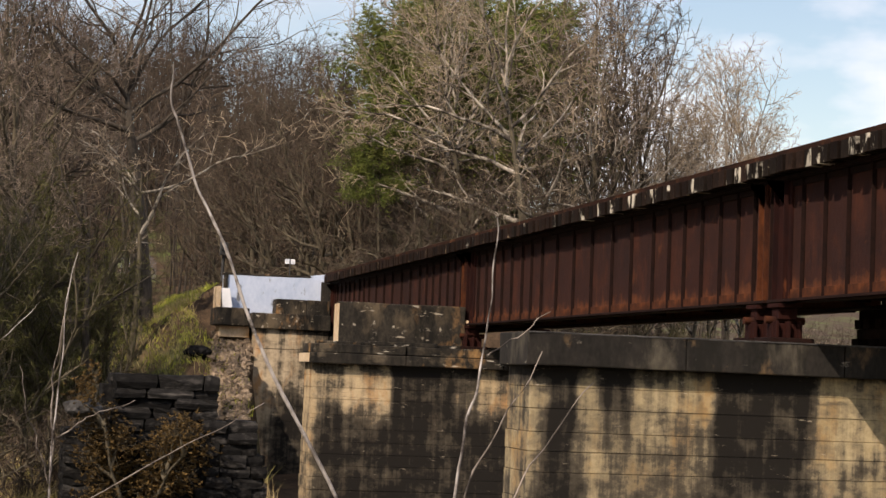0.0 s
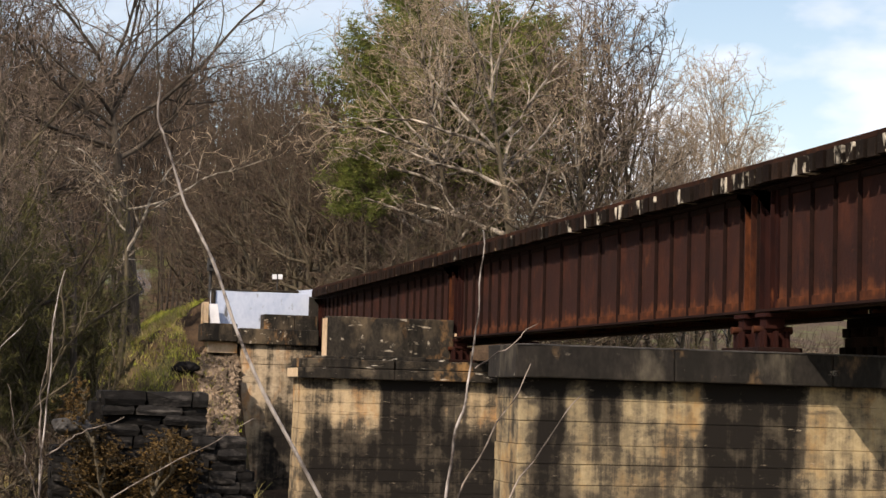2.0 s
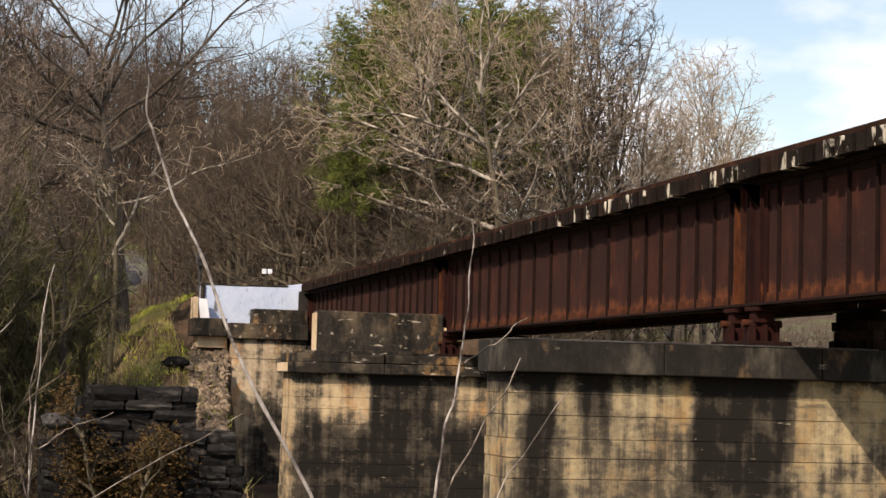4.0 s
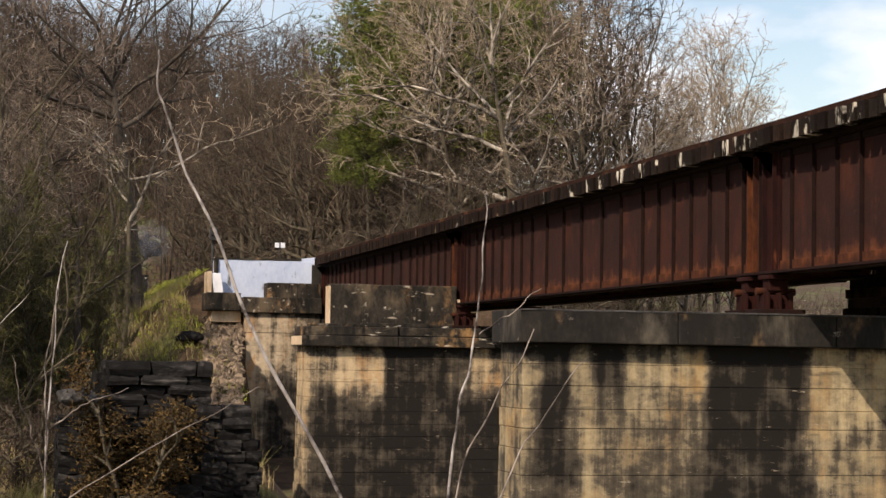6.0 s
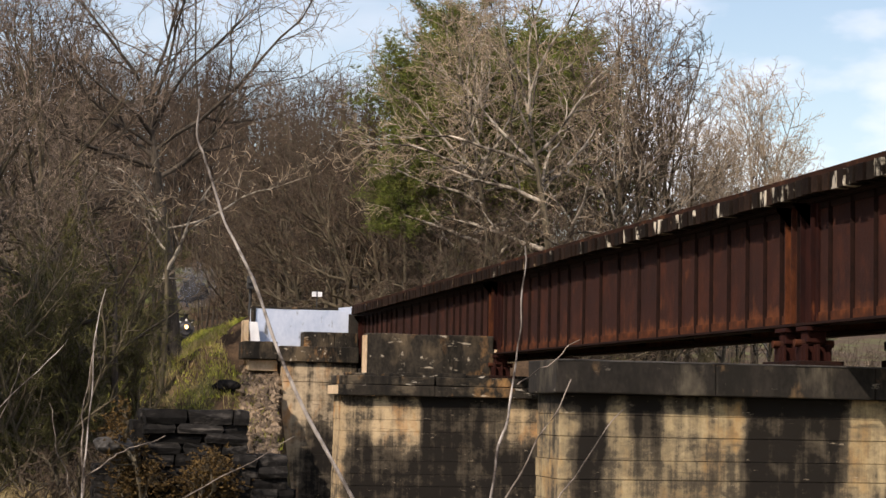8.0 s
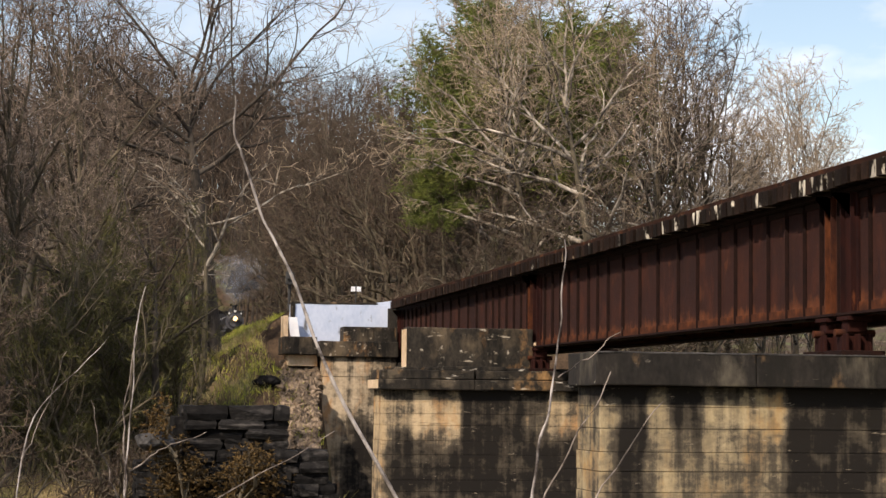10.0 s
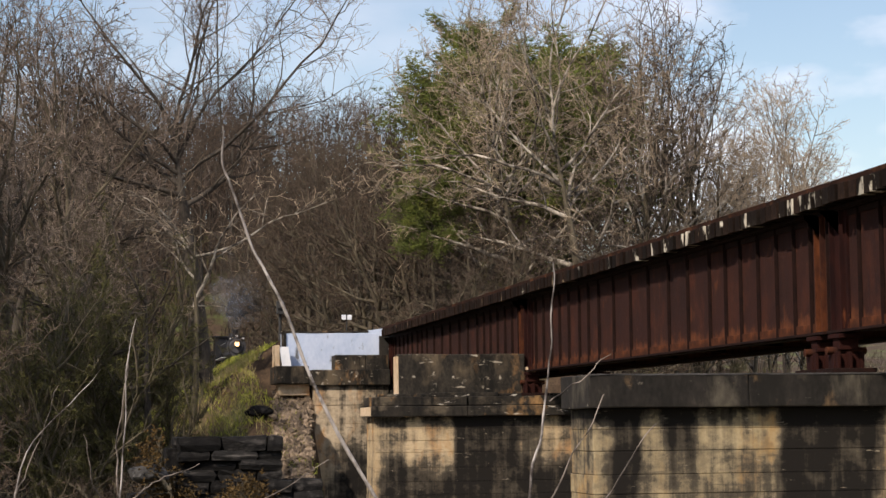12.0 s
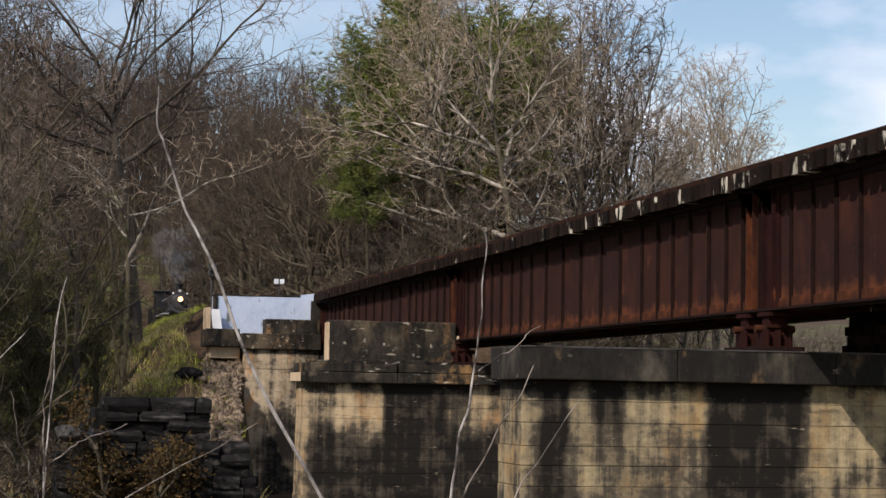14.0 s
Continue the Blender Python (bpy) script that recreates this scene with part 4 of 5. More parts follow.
for proto, bearing, y, sc, turn in PLACES:
    if abs(line_x(bearing, y) - 1.15) < 4.4:
        # off the railway, on its far side
        far = (5.6 - EYE[0]) / math.tan(radians(12.77) + math.atan(bearing / 1000.0))
        y, sc = far, min(1.25, sc * far / y)
    stand(proto, line_x(bearing, y), y, sc, turn)
stand(low, -17.8, 44, 0.85, 2.0)
stand(low, -18.5, 54, 0.8, 4.1)
brush = make_tree("shrub", "pale leafless brush growing up beyond the bridge pier", "shrub", "thicket shrubs", BARK_PALE, TWIG, seed=66, height=9.0, trunk_r=0.05,
                  trunk_part=0.8, first=0.3, limbs=8, limb_len=0.36, angle=(20, 65), gnarl=0.16, lift=0.02, n2=5, n3=5, n4=3, stems=6, bend=0.05, twig_r=0.008)
for x, y, sc, turn in ((8.5, 66, 0.9, 0.0), (11.5, 67, 0.92, 2.0), (15.0, 69, 0.95, 4.0)):
    stand(brush, x, y, sc, turn)
droop = make_tree("bare_tree", "dark bare tree with drooping crooked limbs", "tree", BARE, BARK_DARK, TWIG_OLIVE, seed=83, height=13, trunk_r=0.20, trunk_part=0.7, first=0.5, limbs=4, limb_len=0.35,
                  angle=(20, 60), gnarl=0.12, lift=0.02, n2=7, n3=6, n4=3, twig_r=0.010,
                  mains=((0.74, (-1.0, -0.2, -0.25), 6.5), (0.66, (-1.0, 0.1, -0.5), 6.0), (0.86, (-1.0, 0.3, -0.1), 6.0), (0.58, (-0.9, -0.3, -0.15), 5.0)))
stand(droop, -11.6, 74, 1.0, 0.0)
reach = make_tree("leaning_tree", "bare tree with a long pale limb reaching out over the slope", "tree", BARE, BARK_PALE, TWIG, seed=87, height=14, trunk_r=0.17, trunk_part=0.62, first=0.6, limbs=3, limb_len=0.35,
                  angle=(20, 60), gnarl=0.15, lift=0.01, n2=7, n3=6, n4=3, twig_r=0.011, mains=((0.90, (0.9, 0.1, 0.5), 7.0), (0.7, (0.85, -0.2, 0.7), 6.0), (0.9, (-0.5, 0.0, 0.9), 5.5)))
stand(reach, -9.2, 88, 1.0, 0.0)
# unseen trees added on the near bank, behind and beside the viewer, blocking skylight
for proto, x, y, sc, turn in ((oak, -34, -26, 0.8, 1.0), (tall_b, -8, -30, 0.8, 2.0), (oak, 14, -34, 0.9, 4.0), (tall_a, -24, -38, 0.9, 5.0), (tall_b, 30, -12, 0.9, 0.5), (oak, 34, 12, 0.9, 2.8)):
    stand(proto, x, y, sc, turn)

# unseen pines added on the slope left of the view, to shade the thicket
for x, y, sc, turn in ((-30, 58, 1.1, 0.4), (-37, 52, 1.2, 1.9), (-29, 69, 1.1, 3.3), (-35, 76, 1.2, 4.6)):
    stand(pine_b, x, y, sc, turn)

# undergrowth of thin stems under the trees
rng = np.random.default_rng(78)
xy = np.r_[np.c_[rng.uniform(-48, -7.5, 650), rng.uniform(104, 200, 650)], np.c_[rng.uniform(6.5, 70, 550), rng.uniform(98, 190, 550)], np.c_[rng.uniform(4.2, 16, 260), rng.uniform(190, 310, 260)], np.c_[rng.uniform(-14, -2.6, 260), rng.uniform(190, 310, 260)]]
feet = np.array([(x, y, ground_z(x, y) - 0.2) for x, y in xy])
src = np.repeat(np.arange(len(feet)), 5)
stems = wander(rng, feet[src] + rng.normal(0, 0.35, (len(src), 3)) * (1, 1, 0), side_ways(rng, np.tile((0, 0, 1.0), (len(src), 1)), np.radians(rng.uniform(0, 35, len(src)))), rng.uniform(1.5, 5.0, len(src)), 4, 0.10, 0.03)
src = np.repeat(np.arange(len(stems)), 5)
st, td = at_parts(stems[src], rng.uniform(0.2, 1.0, len(src)))
shoots = wander(rng, st, side_ways(rng, td, np.radians(rng.uniform(20, 70, len(src)))), rng.uniform(0.5, 1.6, len(src)), 1, 0.15, 0.03)
scrub = new("undergrowth", quick_mesh("undergrowth", [skin(stems, np.tile(np.linspace(0.03, 0.01, 5), (len(stems), 1)), 3), skin(shoots, np.tile((0.014, 0.008), (len(shoots), 1)), 3)], TWIG_RED))
tagged(scrub, "leafless brown undergrowth below the trees", "undergrowth", kind="stuff")

# distant woods, past counting
rng = np.random.default_rng(77)
xy = np.c_[rng.uniform(-85, 50, 1500), rng.uniform(160, 385, 1500)]
xy = np.r_[xy, np.c_[rng.uniform(-14, 18, 220), rng.uniform(302, 380, 220)]]
xy = xy[(np.abs(xy[:, 0] - 1.15) > 4.0) | (xy[:, 1] > 300)]
feet = np.array([(x, y, ground_z(x, y) - 0.5) for x, y in xy])
hts = rng.uniform(17, 27, len(feet))
trunks = wander(rng, feet, np.tile((0, 0, 1.0), (len(feet), 1)), hts, 7, 0.04, 0.02)
src = np.repeat(np.arange(len(feet)), 18)
st, td = at_parts(trunks[src], rng.uniform(0.15, 1.0, len(src)))
boughs = wander(rng, st, side_ways(rng, td, np.radians(rng.uniform(28, 75, len(src)))), rng.uniform(2, 5, len(src)), 2, 0.12, 0.06)
src = np.repeat(np.arange(len(boughs)), 4)
st, td = at_parts(boughs[src], rng.uniform(0.1, 1.0, len(src)))
ends = wander(rng, st, side_ways(rng, td, np.radians(rng.uniform(20, 70, len(src)))), rng.uniform(0.8, 2.2, len(src)), 1, 0.15, 0.05)
woods = thing("far_woods", "distant bare woodland behind the railway line", "woods", kind="stuff")
tagged(quick_part("trunks", [skin(trunks, np.linspace(1, 0.15, 8)[None] * rng.uniform(0.12, 0.24, (len(feet), 1)), 5)], BARK_DARK, woods), kind="stuff")
tagged(quick_part("branches", [skin(boughs, np.tile(np.linspace(0.055, 0.02, 3), (len(boughs), 1)), 3), skin(ends, np.tile((0.040, 0.018), (len(ends), 1)), 3)], TWIG_RED, woods), kind="stuff")

# ---- grass and dry weeds on the slopes ----
def blades(seed, count, spot, height, width, mat, name, label):
    r = np.random.default_rng(seed)
    vs, fs = [], []
    for _ in range(count):
        x, y = spot(r)
        z = ground_z(x, y)
        for _ in range(3):
            a, h = r.uniform(0, 6.28), height * r.uniform(0.5, 1.3)
            dx, dy = r.normal(0, 0.10, 2)
            ux, uy = math.cos(a) * width, math.sin(a) * width
            lx, ly = r.normal(0, 0.45 * h, 2)
            b = len(vs)
            vs += [(x + dx - ux, y + dy - uy, z - 0.02), (x + dx + ux, y + dy + uy, z - 0.02), (x + dx + lx, y + dy + ly, z + h)]
            fs.append((b, b + 1, b + 2))
    o = new(name, raw_mesh(name, vs, fs, mat))
    return tagged(o, label, "grass", kind="stuff")


def slope_spot(r):
    while True:
        x, y = r.uniform(-12.5, -4.5), r.uniform(74, 122)
        if noise.noise((x * 0.5, y * 0.25, 7)) > -0.15:
            return x, y


blades(1, 11000, slope_spot, 0.22, 0.022, GRASS, "slope_grass", "short spring-green grass on the embankment slope")
blades(2, 9000, lambda r: (r.uniform(-22, -6), r.uniform(60, 100)), 0.55, 0.014, STRAW, "dry_weeds", "pale dry weeds and dead grass on the bank")
blades(3, 9000, lambda r: (r.uniform(-20, -11), r.uniform(60, 76)), 0.30, 0.02, GRASS, "bank_grass", "patchy green grass at the foot of the bank")


blades(4, 5000, lambda r: (r.uniform(-21, -11.5), r.uniform(57, 74)), 0.8, 0.016, STRAW, "tall_dry_weeds", "tall pale dead weeds at the foot of the bank")


# ---- old stone pier ----
def make_stone_pier():
    p = thing("stone_pier", "ruined dark ashlar stone pier with stepped top", "stone ruin")
    r = random.Random(12)
    kinds = []
    for q in range(6):
        b = box(-0.5, 0.5, -0.5, 0.5, -0.5, 0.5)
        bmesh.ops.subdivide_edges(b, edges=b.edges[:], cuts=1, use_grid_fill=True)
        for v in b.verts:
            k = 1.0 - 0.07 * sum(abs(c) > 0.4 for c in v.co)
            v.co = Vector((v.co.x * (k + 0.08) + r.uniform(-0.03, 0.03), v.co.y * (k + 0.1) + r.uniform(-0.07, 0.07), v.co.z * (k + 0.1) + r.uniform(-0.06, 0.06)))
        kinds.append(mesh_of("stone", b, STONE))
    core = box(-11.9, -8.9, 56.25, 58.0, 0.0, 5.4)
    add_box(core, -9.0, -7.6, 56.3, 58.0, 0.0, 4.2)
    part("core", core, STONE, p)
    z, row = 5.72, 0
    while z > 0.3:
        h = r.uniform(0.24, 0.36) if row else 0.42
        right = -8.55 if z > 4.6 else (-7.35 if z > 3.7 else -7.05)
        left = -11.6 if z > 5.0 else (-12.3 if z > 4.2 else -12.9)
        for fx, fy in ((1, 0), (0, 1)):
            if fx:
                x = left
                while x < right - 0.15:
                    w = min(r.uniform(0.9, 1.9) if z > 4.6 else r.uniform(0.4, 1.0), right - x)
                    o = new("stone", kinds[r.randrange(6)])
                    o.parent = p
                    o.matrix_basis = Matrix.Translation((x + w / 2, 56.0 + 0.35 + r.uniform(-0.10, 0.10), z - h / 2)) @ Matrix.Rotation(radians(r.uniform(-2.5, 2.5)), 4, "Y") @ Matrix.Rotation(radians(r.uniform(-4, 4)), 4, "Z") @ Matrix.Diagonal((w + 0.05, 0.8, h + 0.045, 1))
                    x += w
            else:
                for sx in (left + 0.3, right - 0.3):
                    y = 56.7
                    while y < 58.2:
                        w = r.uniform(0.5, 0.9)
                        o = new("stone", kinds[r.randrange(6)])
                        o.parent = p
                        o.matrix_basis = Matrix.Translation((sx + r.uniform(-0.03, 0.03), y + w / 2, z - h / 2)) @ Matrix.Diagonal((0.7, w - 0.02, h - 0.02, 1))
                        y += w
        z -= h
        row += 1
    return p


make_stone_pier()


def boulder(name, x, y, z, s, seed, mat, label, squash=(1, 1, 0.6)):
    b = bmesh.new()
    bmesh.ops.create_icosphere(b, subdivisions=3, radius=1.0)
    for v in b.verts:
        k = 1 + 0.28 * noise.noise(v.co * 1.3 + Vector((seed, 0, 0))) + 0.1 * noise.noise(v.co * 3.7 + Vector((0, seed, 0)))
        v.co = Vector((v.co.x * squash[0], v.co.y * squash[1], v.co.z * squash[2])) * k * s
    o = new(name, mesh_of(name, b, mat))
    o.matrix_basis = pose(x, y, z)
    return tagged(o, label, "rock")


boulder("boulder", -12.45, 55.0, 4.72, 0.48, 3.0, GREYROCK, "grey boulder lying on the ruined pier", (1.2, 1, 0.55))
boulder("boulder", -6.35, 86.2, ground_z(-6.35, 86.2) + 0.15, 0.45, 8.0, STONE, "dark rock on the grassy slope", (1.3, 1, 0.6))
vs, fs = [], []
r = np.random.default_rng(9)
unit = [Vector(c) for c in ((1, 0, 0), (-1, 0, 0), (0, 1, 0), (0, -1, 0), (0, 0, 1), (0, 0, -1))]
for _ in range(1300):
    y = r.uniform(79.0, 88.8)
    x = -14.65 + 0.1238 * y - r.uniform(0.0, 1.7)
    c = Vector((x, y, ground_z(x, y) + 0.05))
    s = r.uniform(0.05, 0.30) * r.uniform(0.7, 1.1)
    rot = Euler(r.uniform(0, 6.28, 3)).to_matrix()
    b = len(vs)
    for u in unit:
        vs.append(c + rot @ (u * s * r.uniform(0.6, 1.3)))
    for f in ((0, 2, 4), (2, 1, 4), (1, 3, 4), (3, 0, 4), (2, 0, 5), (1, 2, 5), (3, 1, 5), (0, 3, 5)):
        fs.append(tuple(b + i for i in f))
tagged(new("rubble_stones", raw_mesh("rubble_stones", vs, fs, RUBBLE)), "broken grey rubble stones spilled beside the abutment", "rubble", kind="stuff")

# rusty-leaved bush growing over the ruin
t = thing("leafy_bush", "bush with clinging rust-brown leaves over the stone pier", "bush")
wood, thin, ends = grow(seed=91, height=2.9, trunk_r=0.03, trunk_part=0.8, first=0.08, limbs=6, limb_len=0.45, angle=(30, 66), gnarl=0.16, lift=0.02, n2=5, n3=4, n4=3, stems=6, lean=(8, 35), bend=0.06, twig_r=0.007)
tagged(quick_part("stem", wood + thin, BARK, t), kind="stuff")
quick_part("foliage", [leaves(92, np.repeat(ends, 2, axis=0) + np.random.default_rng(3).normal(0, 0.12, (2 * len(ends), 3)), 0.10, 6, 0.5)], RUSTLEAF, t)
t.matrix_basis = Matrix.Translation((-11.15, 55.3, 2.0)) @ Matrix.Scale(1.15, 4)

# ---- line-side sign and signal ----
sign = thing("trackside_sign", "pair of small white square sign plates on a post", "sign")
part("post", cyl(0.03, 0.03, 1.6, Matrix.Translation((-1.40, 93.05, 10.7)), 10), POSTDARK, sign)
for dx in (-0.14, 0.14):
    part("plate", box(-1.40 + dx - 0.11, -1.40 + dx + 0.11, 92.98, 93.01, 11.18, 11.42, 0.01), SIGNWHITE, sign)
signal = thing("signal_mast", "dark signal mast beside the track", "signal")
part("mast", cyl(0.11, 0.09, 5.0, Matrix.Translation((-2.0, 118.0, 11.2)), 12), POSTDARK, signal)
part("head", add_box(box(-2.25, -1.75, 117.7, 117.9, 12.9, 13.7, 0.04), -2.2, -1.8, 117.55, 117.7, 13.25, 13.3), POSTDARK, signal)


# ---- locomotive ----
def make_loco():
    L = thing("steam_locomotive", "black steam locomotive with lit headlight coming down the line", "locomotive")
    z0 = 10.59
    part("boiler", cyl(0.86, 0.92, 7.0, Matrix.Translation((0, 5.2, z0 + 3.2)) @ ALONG_Y, 32), BLACKIRON, L, smooth=False)
    part("smokebox", cyl(0.93, 0.93, 1.7, Matrix.Translation((0, 0.9, z0 + 3.2)) @ ALONG_Y, 32), GRAPHITE, L, "grey graphite smokebox")
    d = cyl(0.80, 0.62, 0.16, Matrix.Translation((0, -0.02, z0 + 3.2)) @ ALONG_Y, 32)
    part("smokebox_door", d, GRAPHITE, L)
    h = part("headlight", cyl(0.27, 0.25, 0.42, Matrix.Translation((0, -0.28, z0 + 3.45)) @ ALONG_Y, 20), BLACKIRON, L)
    part("lens", cyl(0.23, 0.23, 0.05, Matrix.Translation((0, -0.50, z0 + 3.45)) @ ALONG_Y, 20), LAMP, h, "bright lit headlight lens")
    s = cyl(0.30, 0.24, 0.8, Matrix.Translation((0, 1.0, z0 + 4.45)), 20)
    add_cyl(s, 0.36, 0.36, 0.12, Matrix.Translation((0, 1.0, z0 + 4.87)), 20)
    part("chimney", s, BLACKIRON, L)
    # white block painted in place of a reflection on the bell bracket
    part("bracket_glint", box(-0.12, 0.12, -0.12, 0.05, z0 + 4.1, z0 + 4.34, 0.04), TRIMWHITE, L, "white block for the reflection on the bell bracket above the door")
    ring = cyl(0.95, 0.95, 0.06, Matrix.Translation((0, 0.05, z0 + 3.2)) @ ALONG_Y, 32)
    part("smokebox_ring", ring, GRAPHITE, L, "grey ring round the smokebox front")
    for x in (-0.62, 0.62):
        part("marker_lamp", cyl(0.09, 0.09, 0.2, Matrix.Translation((x, -0.05, z0 + 4.0)) @ ALONG_Y, 12), TRIMWHITE, L)
    part("bell", cyl(0.26, 0.10, 0.36, Matrix.Translation((0, 2.3, z0 + 4.35)), 18), BRASS, L, "dull brass bell")
    part("steam_dome", cyl(0.42, 0.34, 0.75, Matrix.Translation((0, 4.4, z0 + 4.35)), 20), BLACKIRON, L)
    part("sand_dome", cyl(0.36, 0.28, 0.6, Matrix.Translation((0, 6.2, z0 + 4.25)), 20), BLACKIRON, L)
    cab = box(-1.45, 1.45, 8.6, 11.2, z0 + 1.3, z0 + 4.5, 0.06)
    add_box(cab, -1.6, 1.6, 8.4, 11.5, z0 + 4.5, z0 + 4.65, 0.05)
    part("cab", cab, BLACKIRON, L)
    for x in (-1, 1):
        part("running_board", box(x * 1.2 - 0.25, x * 1.2 + 0.25, 0.4, 8.6, z0 + 2.15, z0 + 2.22, 0.01), TRIMWHITE, L, "running board with white edge")
        part("cylinder", cyl(0.42, 0.42, 1.1, Matrix.Translation((x * 1.15, 0.9, z0 + 0.95)) @ ALONG_Y, 20), BLACKIRON, L)
        for y, rr in ((0.2, 0.4), (3.4, 0.75), (5.2, 0.75), (7.0, 0.75), (10.0, 0.45)):
            w = cyl(rr, rr, 0.14, Matrix.Translation((x * 0.76, y, z0 + rr)) @ ALONG_X, 24)
            w2 = part("wheel", w, BLACKIRON, L)
            part("tyre", cyl(rr + 0.01, rr + 0.01, 0.05, Matrix.Translation((x * 0.85, y, z0 + rr)) @ ALONG_X, 24), RAILSTEEL, w2)
        part("handrail", cyl(0.02, 0.02, 6.5, Matrix.Translation((x * 1.02, 4.2, z0 + 3.6)) @ ALONG_Y, 8), TRIMWHITE, L)
    part("buffer_beam", box(-1.35, 1.35, -0.75, -0.45, z0 + 0.75, z0 + 1.2, 0.03), BLACKIRON, L)
    p = bmesh.new()
    for i in range(9):
        x = -1.1 + i * 0.275
        bmesh.ops.create_cube(p, size=1.0, matrix=Matrix.Translation((x * 0.85, -1.0, z0 + 0.45)) @ Matrix.Rotation(radians(-38), 4, "X") @ Matrix.Diagonal((0.08, 0.08, 0.9, 1)))
    add_box(p, -0.95, 0.95, -1.35, -1.2, z0 + 0.12, z0 + 0.2)
    part("pilot", p, BLACKIRON, L, "slatted pilot below the buffer beam")
    part("frame", box(-0.55, 0.55, -0.5, 11.0, z0 + 0.5, z0 + 1.3, 0.03), BLACKIRON, L)
    t = box(-1.45, 1.45, 11.9, 18.5, z0 + 1.0, z0 + 3.3, 0.06)
    add_box(t, -1.3, 1.3, 12.0, 18.4, z0 + 0.5, z0 + 1.0)
    part("tender_body", t, BLACKIRON, L)
    for x in (-1, 1):
        for y in (12.8, 14.2, 16.4, 17.8):
            part("wheel", cyl(0.42, 0.42, 0.14, Matrix.Translation((x * 0.76, y, z0 + 0.42)) @ ALONG_X, 20), BLACKIRON, L)
    return L


loco = make_loco()

# exhaust: thin grey puffs that ride along above the chimney
HAZE = bpy.data.materials.new("thin_smoke")
HAZE.use_nodes = True
hn, hl = HAZE.node_tree.nodes, HAZE.node_tree.links
hn.clear()
tr_, df_, mx_, ot_ = hn.new("ShaderNodeBsdfTransparent"), hn.new("ShaderNodeBsdfDiffuse"), hn.new("ShaderNodeMixShader"), hn.new("ShaderNodeOutputMaterial")
df_.inputs["Color"].default_value = (0.55, 0.57, 0.62, 1)
mx_.inputs["Fac"].default_value = 0.032
hl.new(tr_.outputs[0], mx_.inputs[1])
hl.new(df_.outputs[0], mx_.inputs[2])
hl.new(mx_.outputs[0], ot_.inputs["Surface"])
smoke = thing("smoke_plume", "thin grey smoke drifting above the locomotive", "smoke")
r = random.Random(6)
for i in range(16):
    f = i / 15
    b = bmesh.new()
    bmesh.ops.create_icosphere(b, subdivisions=3, radius=0.45 + 1.5 * f)
    roughen(b, 0.3 + 0.8 * f, 0.7, i * 2.3)
    bmesh.ops.translate(b, verts=b.verts[:], vec=(r.uniform(-0.5, 0.5) * (1 + 3 * f) + 1.5 * f, 1.5 + 9 * f, 15.9 + 4.2 * f + r.uniform(-0.5, 0.5)))
    o = part("puff", b, HAZE, smoke, smooth=True)

# ---- saplings before the camera ----
def sapling(label, pts, r0, r1, forks=(), seed=0, bark=SAPLING):
    """A thin stem from the ground through a few bends, with side shoots (along, sideways, up, length)."""
    t = thing("sapling", label, "sapling", "bare saplings")
    rg = np.random.default_rng(seed)
    pts = [np.array(p, float) for p in pts]
    out = []
    for a, b in zip(pts, pts[1:]):
        for k in range(6):
            q = a + (b - a) * k / 6
            out.append(q + rg.normal(0, 0.009, 3))
    out.append(pts[-1])
    out = np.array(out)
    sm = out.copy()
    for _ in range(2):
        sm[1:-1] = (sm[:-2] + 2 * sm[1:-1] + sm[2:]) / 4
    quick_part("stem", [skin(sm[None], (np.linspace(r0, r1, len(sm)) * rg.uniform(0.88, 1.14, len(sm)))[None], 7)], bark, t, smooth=True)
    for pp, fr in forks:
        pp = np.array(pp, float)
        fine = np.array([np.array([np.interp(s, np.linspace(0, 1, len(pp)), pp[:, k]) for k in range(3)]) + rg.normal(0, 0.004, 3) for s in np.linspace(0, 1, 14)])
        quick_part("shoot", [skin(fine[None], np.linspace(fr, fr * 0.45, 14)[None], 6)], SHOOT, t, smooth=True)
    return t


BARE_STEM = "thin bare sapling with pale mottled bark"
sap_a = sapling(BARE_STEM, [(-13.0, 7.0, 4.0), (-13.07, 7.0, 4.77), (-13.44, 7.0, 5.63), (-13.68, 7.0, 6.03), (-13.83, 7.0, 6.42), (-13.94, 7.0, 6.62), (-14.03, 7.0, 6.85), (-14.06, 7.0, 6.95), (-14.065, 7.0, 7.1)], 0.0085, 0.0032, seed=1)
leader = np.array([(-14.064, 7.0, 7.06), (-14.08, 7.0, 7.24), (-14.085, 7.0, 7.45), (-14.08, 7.0, 7.8), (-14.10, 7.0, 8.1)])
quick_part("leader", [skin(leader[None], np.array((0.0034, 0.0031, 0.0028, 0.0022, 0.0012))[None], 6)], BARK_DARK, sap_a, "dark upper shoot")
sap_b = sapling("thin bare forked sapling with pale bark", [(-13.30, 6.0, 4.2), (-13.28, 6.0, 4.77), (-13.18, 6.0, 5.68), (-13.14, 6.0, 5.9), (-13.10, 6.0, 6.1), (-13.09, 6.0, 6.26), (-13.08, 6.0, 6.52)], 0.006, 0.002,
                [([(-13.1, 6.0, 6.07), (-12.97, 6.0, 6.16), (-12.88, 6.0, 6.24)], 0.0026)], seed=2)
sap_c = sapling(BARE_STEM, [(-13.42, 5.8, 4.2), (-13.36, 5.8, 4.81), (-13.18, 5.8, 5.69), (-13.08, 5.8, 5.87), (-12.97, 5.8, 6.09)], 0.0042, 0.0016, seed=3, bark=SHOOT)
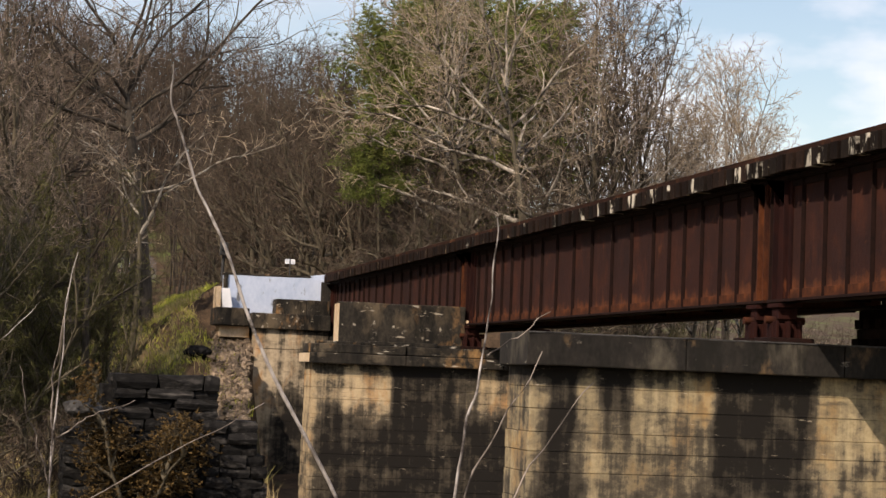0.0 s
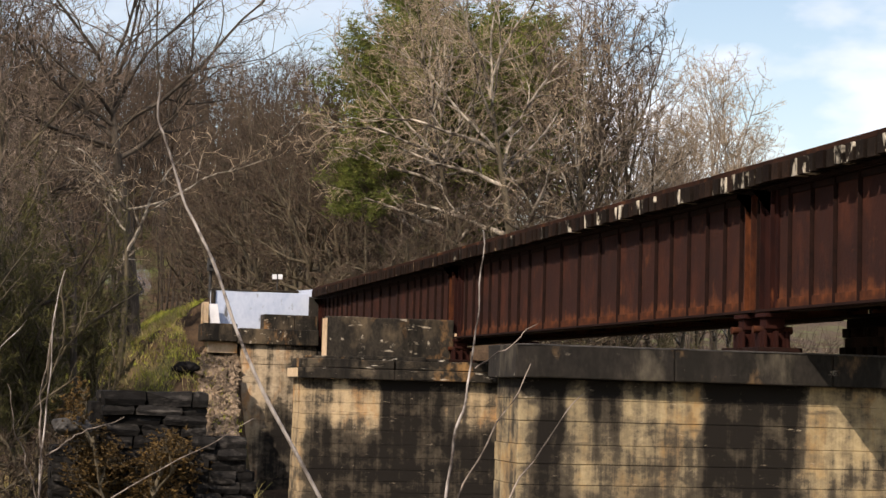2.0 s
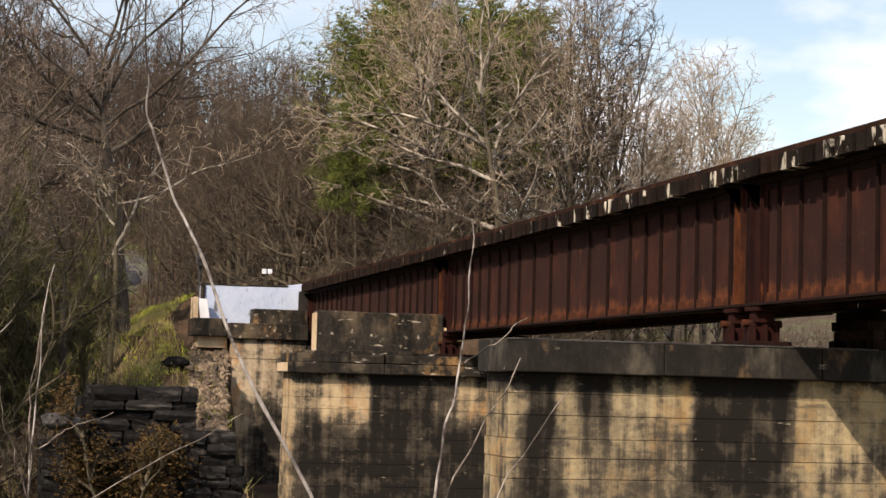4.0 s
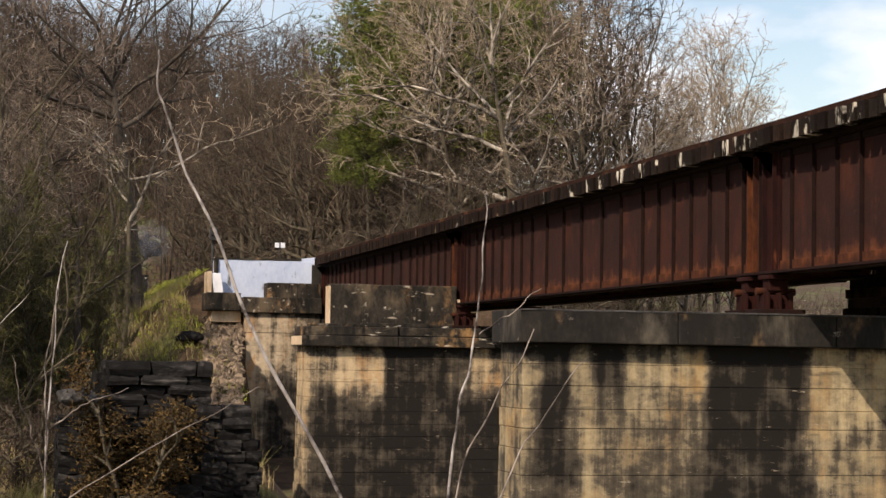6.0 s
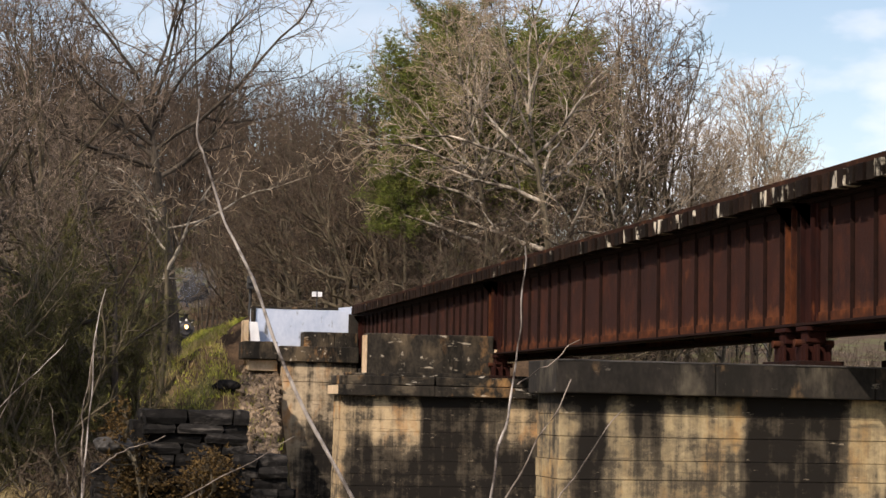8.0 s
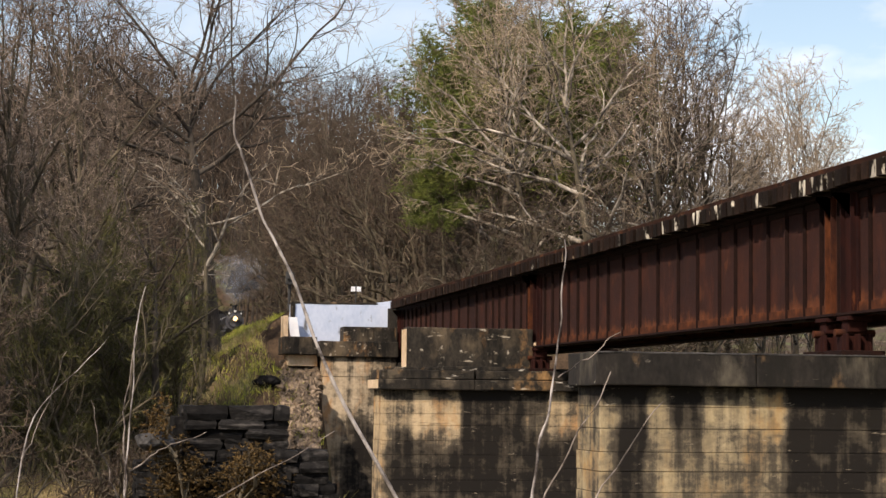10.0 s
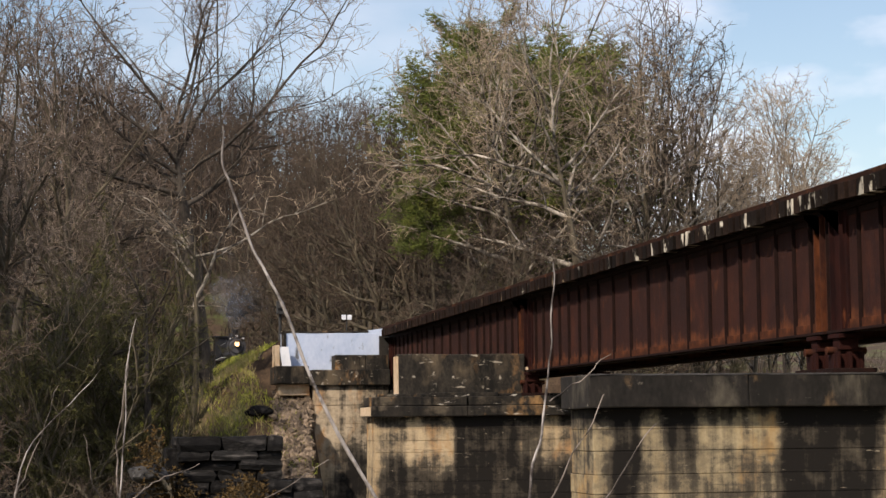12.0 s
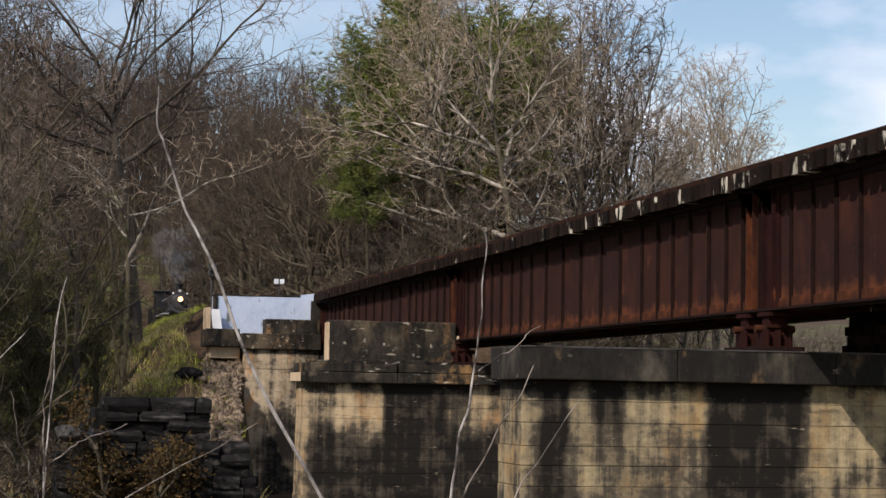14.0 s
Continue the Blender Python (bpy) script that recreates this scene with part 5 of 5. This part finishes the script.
sap_d = sapling(BARE_STEM, [(-13.5, 5.6, 4.2), (-13.44, 5.6, 4.85), (-13.08, 5.6, 5.7), (-12.99, 5.6, 5.84), (-12.86, 5.6, 6.0)], 0.0045, 0.0016, seed=4, bark=SHOOT)
sap_e = sapling(BARE_STEM, [(-14.42, 8.0, 4.0), (-14.4, 8.0, 4.87), (-14.4, 8.0, 5.59), (-14.385, 8.0, 5.96), (-14.38, 8.0, 6.24), (-14.34, 8.0, 6.45)], 0.0055, 0.0015,
                [([(-14.38, 8.0, 5.69), (-14.26, 8.0, 5.78), (-14.08, 8.0, 5.85)], 0.0036), ([(-14.40, 8.02, 5.55), (-14.42, 8.02, 5.9), (-14.37, 8.02, 6.3)], 0.0045), ([(-14.41, 8.0, 5.5), (-14.50, 8.0, 5.75), (-14.55, 8.0, 5.98)], 0.003)], seed=5)
sap_f = sapling("thin arching bare shoot", [(-14.5, 7.5, 4.0), (-14.48, 7.5, 4.84), (-14.38, 7.5, 5.40), (-14.06, 7.5, 5.61), (-13.81, 7.5, 5.75), (-13.61, 7.5, 5.87)], 0.0042, 0.0015, seed=6, bark=SHOOT)
sap_g = sapling("thin arching bare shoot", [(-14.95, 9.0, 4.0), (-14.91, 9.0, 5.0), (-14.83, 9.0, 5.86), (-14.63, 9.0, 6.09), (-14.47, 9.0, 6.27)], 0.0055, 0.0015,
                [([(-14.85, 9.0, 5.7), (-14.74, 9.0, 5.95), (-14.66, 9.0, 6.2)], 0.003)], seed=7)


# ---- what moves ----
def sway(ob, base, rows):
    """A stem rocks a little about its foot in the wind."""
    b = Matrix.Translation(base)
    walk(ob, [(s, b @ Matrix.Rotation(radians(a), 4, "Y") @ b.inverted()) for s, a in rows])


def motions():
    beats = (0.0, 3.5, 7.0, 10.5, 14.0)
    walk(loco, [(s, pose(1.15, 222.5 - 6.42 * (s - 6.5), 0)) for s in beats])
    walk(smoke, [(s, pose(1.15, 222.5 - 6.42 * (s - 6.5), 0)) for s in beats])
    sway(sap_a, (-13.0, 7.0, 4.0), [(0.0, -0.08), (1.5, 0.04), (3.0, -0.1), (5.0, 0.05), (6.5, -0.06), (7.5, 0.06), (9.0, -0.05), (11.5, 0.08), (12.5, 0.0), (13.3, 0.06), (14.0, -0.05)])
    sway(sap_b, (-13.3, 6.0, 4.2), [(0.0, 0.0), (3.0, -0.1), (6.5, 0.0), (9.0, 0.2), (11.5, 0.25), (12.5, 0.0), (14.0, 0.0)])


motions()
